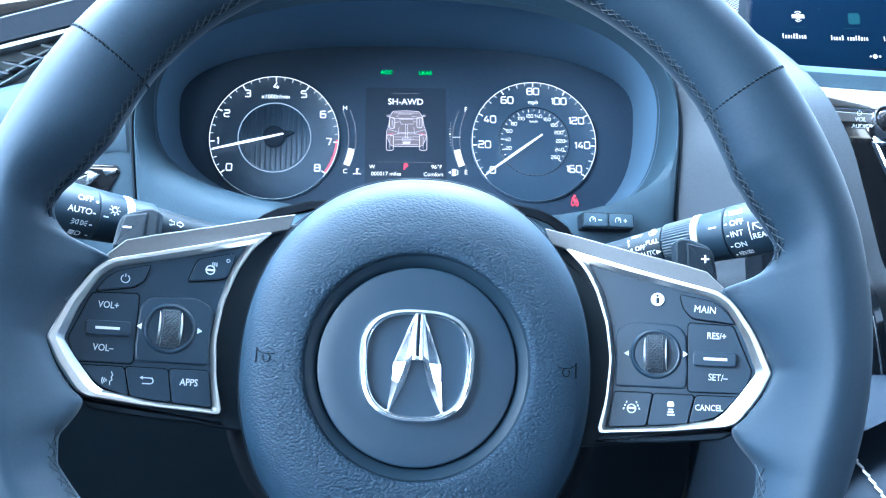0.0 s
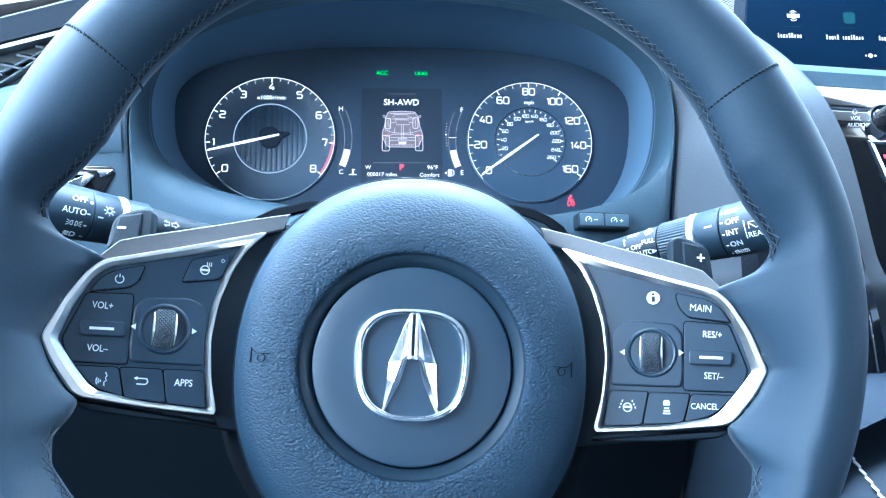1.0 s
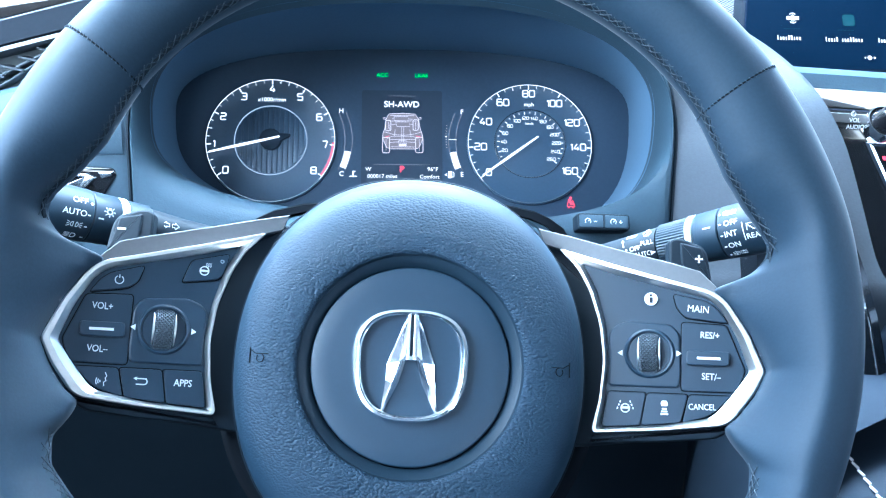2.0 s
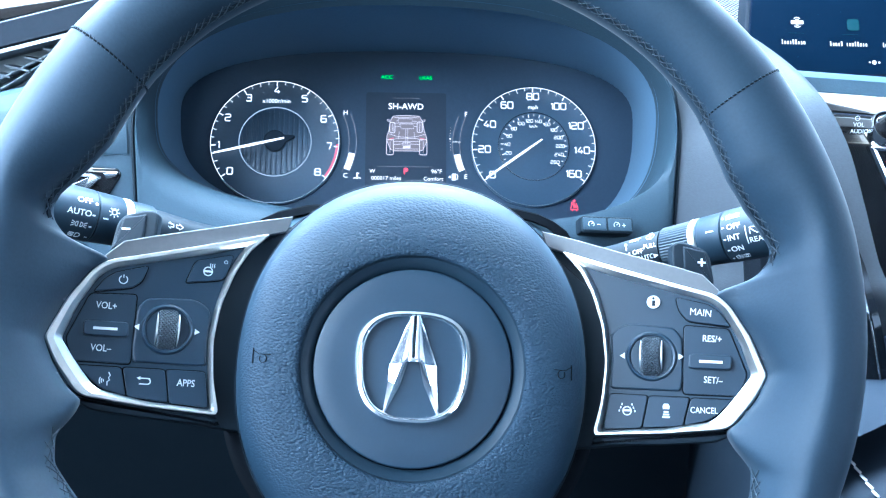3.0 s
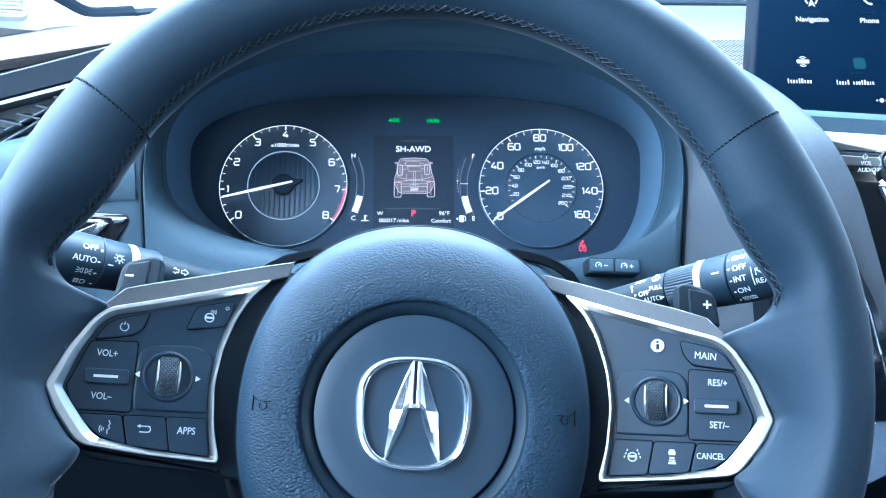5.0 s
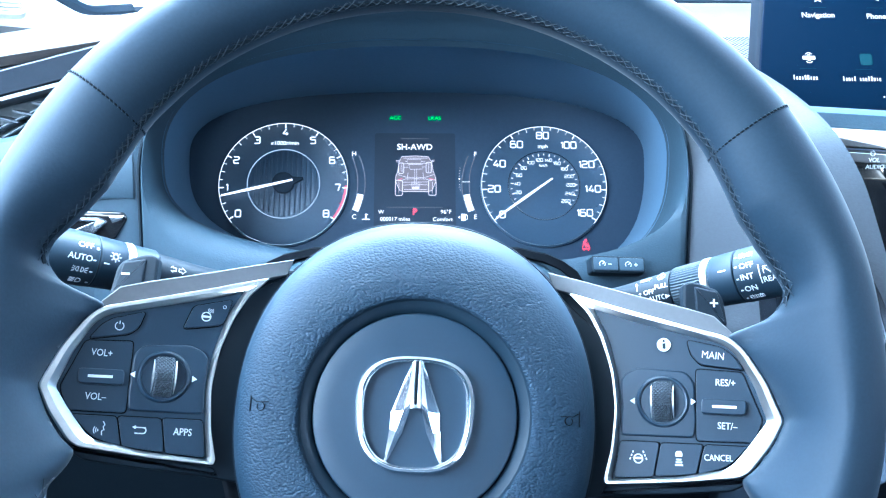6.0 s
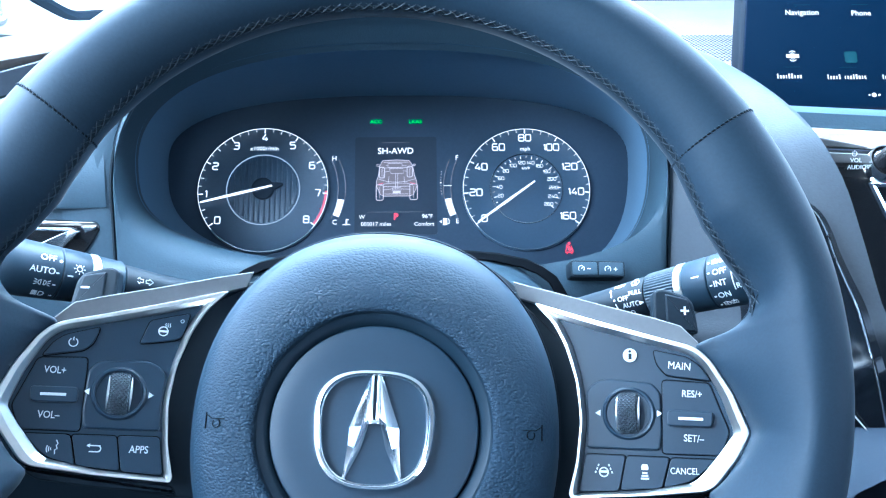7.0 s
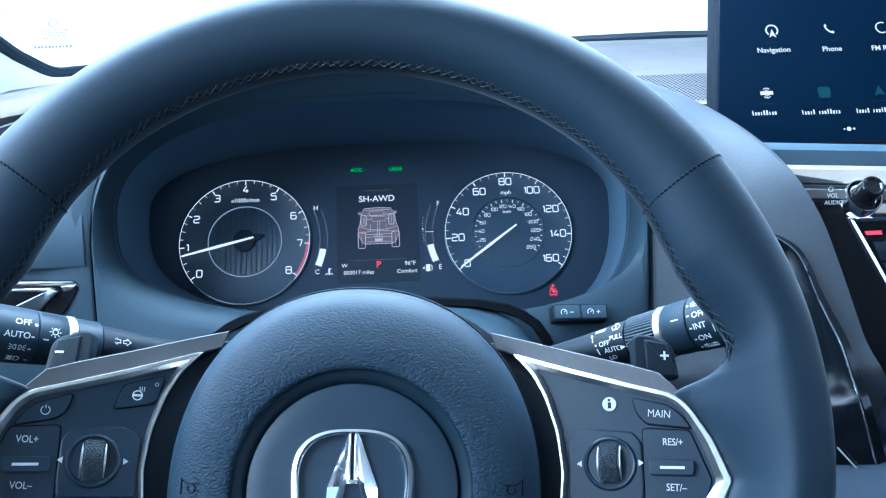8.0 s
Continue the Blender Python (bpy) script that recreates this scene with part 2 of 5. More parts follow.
def strip(points, width, z=0.0, thick=0.0002, bm=None, closed=False):
    """A flat line of print along points in a plane."""
    pts = [Vector(p[:2]) for p in points]
    k, left, right = len(pts), [], []
    for i, p in enumerate(pts):
        a = pts[i - 1] if i or closed else p
        b = pts[(i + 1) % k] if i < k - 1 or closed else p
        d = (b - a).normalized()
        nrm = Vector((-d.y, d.x)) * width / 2
        left.append(p + nrm)
        right.append(p - nrm)
    bm = bm or bmesh.new()
    rings = [[(*l, z), (*l, z + thick), (*r, z + thick), (*r, z)] for l, r in zip(left, right)]
    if closed:
        rings.append(rings[0])
    return loft(rings, True, (not closed,) * 2, bm)


def arc(cx, cy, r, a0, a1, n=24):
    return [(cx + r * math.cos(radians(a0 + (a1 - a0) * i / n)), cy + r * math.sin(radians(a0 + (a1 - a0) * i / n))) for i in range(n + 1)]


def circle(r, n=32, cx=0.0, cy=0.0, ry=None):
    return [(cx + r * math.cos(2 * math.pi * i / n), cy + (ry or r) * math.sin(2 * math.pi * i / n)) for i in range(n)]


def box(x0, x1, y0, y1, z0, z1, bevel=0.0, bm=None):
    return prism([(x0, y0), (x1, y0), (x1, y1), (x0, y1)], z0, z1, bevel, bm)


def smooth_line(points, n=6, closed=False):
    """Catmull-Rom through points."""
    P, out, k = [Vector(p) for p in points], [], len(points)
    for i in range(k if closed else k - 1):
        a = P[i - 1] if i or closed else P[0]
        b, c = P[i], P[(i + 1) % k]
        d = P[(i + 2) % k] if i < k - 2 or closed else P[-1]
        for j in range(n):
            t = j / n
            out.append(0.5 * (2 * b + (c - a) * t + (2 * a - 5 * b + 4 * c - d) * t * t + (3 * b - a - 3 * c + d) * t ** 3))
    if not closed:
        out.append(P[-1])
    return out


def words(text, size, mat, parent, m, name="lettering", wide=1.0, bold=0.0, slant=0.0):
    """Raised print of a text, centred on the pose m."""
    cu = bpy.data.curves.new(name, "FONT")
    cu.body, cu.size, cu.align_x, cu.align_y = text, size, "CENTER", "CENTER"
    cu.extrude, cu.offset, cu.resolution_u, cu.shear = 0.00008, bold * size, 3, slant
    ob = bpy.data.objects.new(name, cu)
    me = bpy.data.meshes.new_from_object(ob)
    bpy.data.objects.remove(ob)
    me.name = name
    me.materials.clear()
    me.materials.append(mat)
    if wide != 1:
        me.transform(Matrix.Diagonal((wide, 1, 1, 1)))
    return part(name, me, mat, parent, m=m)


def at(x, y, z=0.0, turn=0.0):
    return Matrix.Translation((x, y, z)) @ Matrix.Rotation(radians(turn), 4, "Z")


# ---- steering wheel ----
SPOKE_W = -0.0285
RIM_X, RIM_Y, RIM_W, RIM_OUT, RIM_HALF = 0.001, 0.0268, 0.0165, 0.1818, 0.0186
IN_ANGLE = (-180, -125, -55, -40, -28, -24, -21.5, -19.5, -17.3, -12.8, -8.7, -2.8, 2, 5, 5.7, 6.4, 7.3, 9.3, 11, 13.6, 18.5, 24, 30, 37, 50, 90)
IN_RADIUS = (0.1445, 0.1445, 0.1447, 0.150, 0.155, 0.152, 0.1440, 0.1402, 0.1438, 0.1482, 0.1508, 0.1434, 0.1367, 0.1302, 0.1305, 0.139, 0.1458, 0.1509, 0.1518, 0.1494, 0.1440, 0.1405, 0.1414, 0.1440, 0.1455, 0.1455)
IN_OVER = (0, 0, 0, 0.28, 0.56, 0.68, 0.78, 0.86, 0.94, 1, 1, 1, 1, 1, 1, 1, 0.98, 0.80, 0.65, 0.45, 0.2, 0.05, 0, 0, 0, 0)


def smoothed(angles, values, width=1.3):
    """The table on a fine grid, with its corners eased."""
    grid = np.arange(-95, 95.01, 0.1)
    v = np.interp(grid, angles, values)
    k = np.hanning(int(width * 20) + 1)
    return grid, np.convolve(np.pad(v, len(k) // 2, mode="edge"), k / k.sum(), mode="valid")[: len(grid)]


IN_SOFT = smoothed(IN_ANGLE, IN_RADIUS, 13.0)
IN_RADIUS = smoothed(IN_ANGLE, IN_RADIUS)
IN_OVER = smoothed(IN_ANGLE, IN_OVER, 5.0)


def rim_surface(theta, f):
    """Distance from the wheel's centre and height of the leather at an angle (degrees, right = 0) and a turn f round its section (90 = facing the driver)."""
    a = ((theta + 180) % 360) - 180
    a = a if abs(a) <= 90 else (180 - a if a > 0 else -180 - a)
    rin = float(np.interp(a, *IN_RADIUS)) + (float(np.interp(a, (-23, -19, 4, 5.5, 7.5, 13, 22, 40), (0, 0.0020, 0.0020, 0.0016, 0.0034, 0.0034, 0.0015, 0))) if 90 < theta < 270 else 0.0)
    over = float(np.interp(a, *IN_OVER))
    soft = float(np.interp(a, *IN_SOFT)) - 0.004
    mid = (RIM_OUT + max(rin, 0.140) * (1 - over) + 0.1445 * over) / 2
    cf, sf = math.cos(radians(f)), math.sin(radians(f))
    if cf >= 0:
        return mid + (RIM_OUT - mid) * cf, RIM_W + RIM_HALF * sf
    r = mid + (mid - rin) * cf
    # the grip's face: from the rim's crown down to the spoke's slope
    slope = lambda d: SPOKE_W + 0.374 * (d - 0.074)
    face = lambda d: slope(d) + 0.003 + (RIM_W + RIM_HALF - slope(d) - 0.003) * crowned((d - soft) / (mid - soft))
    edge = face(rin) - slope(rin)
    grip = face(r) - edge * (1 - abs(sf)) ** 2.5 - (0.03 * abs(sf) if sf < 0 else 0.0)
    return r, over * grip + (1 - over) * (RIM_W + RIM_HALF * sf)


def crowned(t):
    t = min(1.0, max(0.0, t))
    return 0.7 * t * t * (3 - 2 * t) + 0.3 * (1 - (1 - t) ** 2)


def rim_section(theta, n=56):
    c, s = math.cos(radians(theta)), math.sin(radians(theta))
    return [(RIM_X + r * c, RIM_Y + r * s, w) for r, w in (rim_surface(theta, 360 * i / n) for i in range(n))]


def rim_point(theta, phi, lift=0.0):
    """A place on the rim, phi round its section (180 = inner side, 90 = facing the driver)."""
    r, w = rim_surface(theta, phi)
    r, w = r + lift * math.cos(radians(phi)), w + lift * math.sin(radians(phi))
    return Vector((RIM_X + r * math.cos(radians(theta)), RIM_Y + r * math.sin(radians(theta)), w))


def rim_angles():
    dense = [x / 4 for x in range(-120, 100)]
    right = dense + list(range(25, 91, 2))
    left = [180 - a for a in reversed(right)]
    low = list(range(212, 329, 3))
    return sorted(set(round(a, 2) for a in right + left + low if -31 < a < 329))


wheel = thing("steering_wheel", WHEEL, "black leather-wrapped steering wheel with chrome-edged switch spokes", "steering wheel")
angles = rim_angles()
sections = [rim_section(a) for a in angles]
part("rim", loft(sections + [sections[0]]), leather, wheel, "smooth black leather rim, widened into thumb grips", 60)
for th in (35, 145.5):
    seam = part("rim_seam", tube([rim_point(th, p, -0.00025) for p in range(20, 215, 8)], 0.0005, 6), gap_black, wheel, "dark sewn seam across the rim")
    bm = bmesh.new()
    for p in range(20, 208, 6):
        tube([rim_point(th - 0.25, p, -0.0001), rim_point(th + 0.2, p + 2.5, 0.0002)], 0.00030, 4, bm=bm)
    part("seam_stitching", bm, leather, seam)
bm = bmesh.new()
rng = random.Random(5)
for first, last in ((9, 171), (-104, -24), (204, 284)):
    for k in range(int((last - first) / 1.7)):
        th = first + 1.7 * k
        for s in (1, -1):
            j, lean = rng.uniform(-0.25, 0.25), rng.uniform(-1.0, 1.0)
            a = rim_point(th + j - 0.77, 170 - 8 * s + lean, 0.0001)
            m1 = rim_point(th + j + 0.6, 170 - 1 * s, 0.0008 + 0.0002 * s)
            b = rim_point(th + j + 2.1, 170 + 7 * s + lean, 0.0001)
            tube([a, m1, b], rng.uniform(0.00020, 0.00028), 5, bm=bm)
tagged(part("stitching", bm, thread, wheel, "grey crossed baseball stitch round the inner rim"), kind="stuff")
bm = tube([rim_point(th, 171, -0.0004) for th in range(9, 172, 2)], 0.0013, 6)
part("inner_seam", bm, dark_plastic, wheel)

# hub: padded cover, groove, smooth disc, emblem
def hub_ring(rx, ry, w, n=96, sq=2.15, cy=0.0):
    out = []
    for i in range(n):
        t = 2 * math.pi * i / n
        c, s = math.cos(t), math.sin(t)
        out.append((0.0012 + rx * math.copysign(abs(c) ** (2 / sq), c), cy + ry * math.copysign(abs(s) ** (2 / sq), s), w))
    return out


cover = part("airbag_cover", loft([
    hub_ring(0.0745, 0.0838, -0.046), hub_ring(0.0765, 0.086, -0.036), hub_ring(0.0768, 0.086, -0.026), hub_ring(0.0755, 0.084, -0.0175), hub_ring(0.0725, 0.0795, -0.0115),
    hub_ring(0.068, 0.073, -0.0075), hub_ring(0.062, 0.065, -0.0048), hub_ring(0.055, 0.0565, -0.0034),
    hub_ring(0.0510, 0.0512, -0.0031, sq=2), hub_ring(0.0490, 0.0490, -0.0033, sq=2), hub_ring(0.0478, 0.0478, -0.0040, sq=2), hub_ring(0.0471, 0.0471, -0.0056, sq=2)]), hub_skin, wheel, "pebble-grained black horn pad", 60)
part("parting_line", tube(hub_ring(0.0768, 0.0860, -0.0235), 0.0004, 5, True), dark_plastic, cover)
part("groove", loft([hub_ring(0.0474, 0.0474, -0.0046, sq=2), hub_ring(0.0468, 0.0468, -0.0060, sq=2), hub_ring(0.0462, 0.0462, -0.0064, sq=2), hub_ring(0.0428, 0.0428, -0.0096, sq=2), hub_ring(0.0424, 0.0424, -0.0106, sq=2)]), satin_plastic, cover, "sloping recessed ring round the disc", 30)
part("center_disc", loft([hub_ring(0.0420, 0.0420, -0.0110, sq=2), hub_ring(0.0420, 0.0420, -0.0088, sq=2), hub_ring(0.0418, 0.0418, -0.0083, sq=2), hub_ring(0.0412, 0.0412, -0.0081, sq=2), hub_ring(0.034, 0.034, -0.0080, sq=2), hub_ring(0.02, 0.02, -0.0079, sq=2), hub_ring(0.001, 0.001, -0.0079, sq=2)], cap=(False, True)), disc_plastic, cover, "smooth satin black disc", 60)


def emblem_ring(rx, ry, w, n=72):
    out = []
    for i in range(n):
        t = 2 * math.pi * i / n
        c, s = math.cos(t), math.sin(t)
        x = rx * math.copysign(abs(c) ** (2 / 2.75), c)
        y = ry * math.copysign(abs(s) ** (2 / 2.75), s)
        out.append((0.0012 + x * (1 + 0.05 * y / ry), y, w))
    return out


emblem = part("emblem", loft([emblem_ring(0.0246, 0.0241, -0.0090), emblem_ring(0.0245, 0.0240, -0.0038), emblem_ring(0.0241, 0.0236, -0.0022), emblem_ring(0.0235, 0.0231, -0.0013), emblem_ring(0.0222, 0.0221, -0.0010), emblem_ring(0.0211, 0.0212, -0.0017),
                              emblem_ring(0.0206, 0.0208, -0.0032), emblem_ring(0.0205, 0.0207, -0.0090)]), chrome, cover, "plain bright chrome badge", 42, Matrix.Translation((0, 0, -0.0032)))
OUTER = ((2.2, 21.3), (9.9, 0.6), (10.2, -6.5), (11.8, -20.4))
CREST = ((1.8, 21.0), (5.0, 0.8), (7.6, -7.6), (11.5, -20.4))
INNER = ((1.6, 21.0), (1.6, 5.0), (4.9, -7.6), (11.1, -20.2))
for side in (-1, 1):
    row = lambda pts, *zs: [(0.0013 + side * x * MM, y * MM, z) for (x, y), z in zip(pts, zs)]
    part("emblem_bar", loft([row(OUTER, *[-0.0056] * 4), row(OUTER, -0.0028, -0.0036, -0.0036, -0.0040), row(CREST, -0.0014, -0.0008, -0.0014, -0.0034), row(INNER, -0.0022, -0.0040, -0.0040, -0.0042), row(INNER, *[-0.0056] * 4)], closed=False), chrome, emblem, smooth=4)
    part("emblem_rail", prism([(0.0013 + side * x * MM, y * MM) for x, y in ((0.65, 21.0), (1.6, 21.0), (1.8, 2.6), (0.65, 2.6))][::-side], -0.0056, -0.0012, 0.0003), chrome, emblem)
part("emblem_bridge", prism([(-0.0008, 0.0018), (0.0034, 0.0018), (0.0034, 0.0036), (-0.0008, 0.0036)], -0.0056, -0.0010, 0.0004), chrome, emblem)
for side in (-1, 1):
    horn = Matrix.Translation((0.0012 + side * 0.0632, 0.001, -0.0051)) @ Matrix.Rotation(radians(22 * side), 4, "Y")
    ink = lambda pts, bm=None: strip([(side * x * MM, y * MM) for x, y in pts], 0.00030, -0.0004, 0.0005, bm)
    h = part("horn_mark", ink([(4.4, 3.2), (4.4, -3.2)]), gap_black, cover, "moulded horn symbol", m=horn)
    part("horn_bell", ink(arc(-0.6, -1.1, 1.7, 90, 400, 16), ink([(4.0, 2.2), (1.4, 0.7), (-4.2, 0.7)])), gap_black, h)
for x0, x1 in ((-11.2, -4.3), (-1.4, 3.6), (8.2, 15.7)):
    part("moulded_mark", prism([(x0 * MM, -0.0550), (x1 * MM, -0.0550), (x1 * MM, -0.0526), (x0 * MM, -0.0526)], -0.0045, -0.0029, 0.0002), hub_skin, cover)
# Casing coloured near-black in place of the shade behind the pad.
part("hub_back", loft([hub_ring(0.06, 0.06, -0.09), hub_ring(0.085, 0.085, -0.062), hub_ring(0.089, 0.09, -0.05), hub_ring(0.083, 0.085, -0.043), hub_ring(0.07, 0.07, -0.042)], cap=(True, True)), gap_black, wheel, "hub casing behind the pad, near-black in place of shade", 60)

# spokes: both share one outline; x runs along the spoke, mirrored for the other side
PHI = radians(20.5)
TRIM_OUT = [(-7.8, 59.2), (19.4, 50.5), (44, 43.1), (59, 38.8), (63.2, 36.5), (67.3, 32.3), (75, 19.8), (80.8, 4.8), (81, 3.2), (76.4, -6), (68.6, -16), (66.5, -18.0), (63.3, -19.4), (39.4, -22), (9.4, -24), (8.6, -22), (11.9, -9.5), (13.6, 8), (11.8, 24), (7, 39), (1.5, 49.2), (-3, 54.2)]
TRIM_IN = [(3.6, 51.8), (19.4, 46.4), (44, 39.4), (57, 35.8), (60.5, 33.8), (63.8, 30.5), (70.3, 18.1), (74.4, 5), (74.4, 3.2), (68.8, -4.6), (61.6, -13.2), (59.8, -14.8), (57.6, -16.2), (38.4, -19.9), (12.2, -21.9), (12, -20.5), (13.9, -9.5), (15.6, 8), (14.0, 24), (10.0, 39), (5.4, 48.6), (4, 50.6)]
STRIP = [(-17, 68.8), (-2, 64.6), (19, 58.2), (44, 51), (55.5, 47.2), (62, 40.5), (64.5, 35.8), (59, 38), (44, 42.6), (19.4, 50), (-7.6, 58.8), (-14.5, 61.2)]


def flip(side, poly):
    q = [(side * x * MM, y * MM) for x, y in poly]
    return q if side > 0 else q[::-1]


def spoke_pose(side):
    c, s = math.cos(PHI), math.sin(PHI)
    return Matrix(((c, 0, -side * s, side * 0.074), (0, 1, 0, 0), (side * s, 0, c, SPOKE_W), (0, 0, 0, 1)))


def trim_frame(side):
    a, b = rounded(flip(side, TRIM_OUT), 3.5 * MM), rounded(flip(side, TRIM_IN), 3.5 * MM)
    lerp = lambda t: [Vector(p).lerp(Vector(q), t) for p, q in zip(a, b)]
    rings = [[(*p, z) for p in lerp(t)] for t, z in ((0, -0.004), (0, 0.0006), (0.05, 0.0013), (0.11, 0.0016), (0.50, 0.0016), (0.57, 0.0013), (0.97, -0.0008), (1.0, -0.0020), (1.0, -0.004))]
    return loft(rings)


def button(name, side, poly, parent, h=0.0006, z=-0.0022, r=1.6, bevel=0.00022, label="", mat=None, gap=0.00032):
    # A near-black plate round the button draws the shade of its groove.
    part("button_shade", prism(inset(rounded(flip(side, poly), r * MM), -gap), -0.0035, -0.00225), gap_black, parent)
    return part(name, prism(inset(rounded(flip(side, poly), r * MM, 2), 0.00016), z - 0.003, z + h, bevel), mat or button_plastic, parent, label, 14)


def spoke(side):
    """One spoke: casing, grey upper strip, bright frame, switch panel."""
    sp = part("spoke", prism(rounded(flip(side, [(-20, 66), (20, 55), (60, 42), (68, 32), (78, 5), (69, -19), (60, -23), (4, -30), (-14, -32)]), 3 * MM), -0.02, -0.0042, 0.002), dark_plastic, wheel, "black spoke casing", m=spoke_pose(side))
    s = flip(side, STRIP)
    rings = [[(*p, z) for p in s] for z in (-0.005, -0.0002)] + [[(*p, 0.0002) for p in inset(s, 0.0004)]]
    part("upper_strip", loft(rings, cap=(True, True)), grey_trim, sp, "warm grey painted strip", 40)
    part("trim_frame", trim_frame(side), satin_chrome, sp, "bright satin chrome frame", 28)
    lower = flip(side, [(6, -28.6), (8.6, -24.6), (39.4, -22.6), (62, -20.2), (66, -19), (65, -22), (60, -24.6), (38, -26.8)])
    part("lower_edge", prism(rounded(lower, 1.5 * MM), -0.015, -0.0030, 0.0015), dark_plastic, sp)
    part("switch_panel", prism(rounded(flip(side, TRIM_IN), 3.5 * MM), -0.0055, -0.0024), button_plastic, sp, "black plastic switch panel")
    return sp


def roller(side, sp):
    cx, cy = side * 33.4 * MM, 11.1 * MM
    ring = lambda r, z: [(p[0], p[1], z) for p in circle(r, 40, cx, cy)]
    bezel = part("roller_bezel", loft([ring(0.0112, -0.0016), ring(0.0108, -0.0006), ring(0.0101, -0.0001), ring(0.0094, -0.0003), ring(0.0090, -0.0012), ring(0.0089, -0.0030)]), button_plastic, sp, "round raised rim of the roller's well", 50)
    # Well coloured near-black for the shade inside it.
    part("roller_well", loft([ring(0.0090, -0.0014), ring(0.0088, -0.0034), ring(0.001, -0.0036)], cap=(False, True)), gap_black, bezel, "recessed well, near-black in place of its shade", 40)
    bm, R = bmesh.new(), 0.0098
    rows = []
    for i in range(-17, 18):
        y = R * math.sin(radians(i * 5.0))
        z = R * math.cos(radians(i * 5.0)) - R + 0.0034
        rows.append([(cx + (x - 5) * 0.0008, cy + y, z + (0.0009 if (i + x) % 2 else 0) - (0.0012 if x in (0, 10) else 0)) for x in range(11)])
    vs = [[bm.verts.new(p) for p in r] for r in rows]
    for i in range(len(vs) - 1):
        for k in range(10):
            a, c, d, e = vs[i][k], vs[i][k + 1], vs[i + 1][k + 1], vs[i + 1][k]
            for f in (((a, c, e), (c, d, e)) if (i - 17 + k) % 2 else ((a, c, d), (a, d, e))):
                bm.faces.new(f)
    part("roller", bm, knurl, bezel, "knurled thumb roller", 5)
    for x in (-1, 1):
        part("roller_rim", tube([(cx + x * 0.0045, cy + R * 0.96 * math.sin(radians(a)), R * math.cos(radians(a)) - R + 0.0026) for a in range(-48, 49, 6)], [0.00008 + 0.00042 * math.cos(radians(a * 1.8)) for a in range(-48, 49, 6)], 6), satin_chrome, bezel, "thin chrome edge of the roller")
    for x in (-1, 1):
        tri = [(cx + x * 0.0137, cy), (cx + x * 0.0116, cy + 0.0013), (cx + x * 0.0116, cy - 0.0013)]
        part("arrow_mark", prism(tri if x > 0 else tri[::-1], -0.0008, -0.0005), print_white, sp)
    return bezel


def mark(name, sp, bm, side, x, y, z=-0.0014):
    return part(name, bm, print_white, sp, m=at(side * x * MM, y * MM, z))


def line(*pts, w=0.35, bm=None, closed=False):
    return strip([(x * MM, y * MM) for x, y in pts], w * MM, 0, 0.00012, bm, closed)


def ring_line(cx, cy, r, w=0.35, a0=0, a1=360, bm=None):
    return line(*arc(cx, cy, r, a0, a1, 20), w=w, bm=bm)


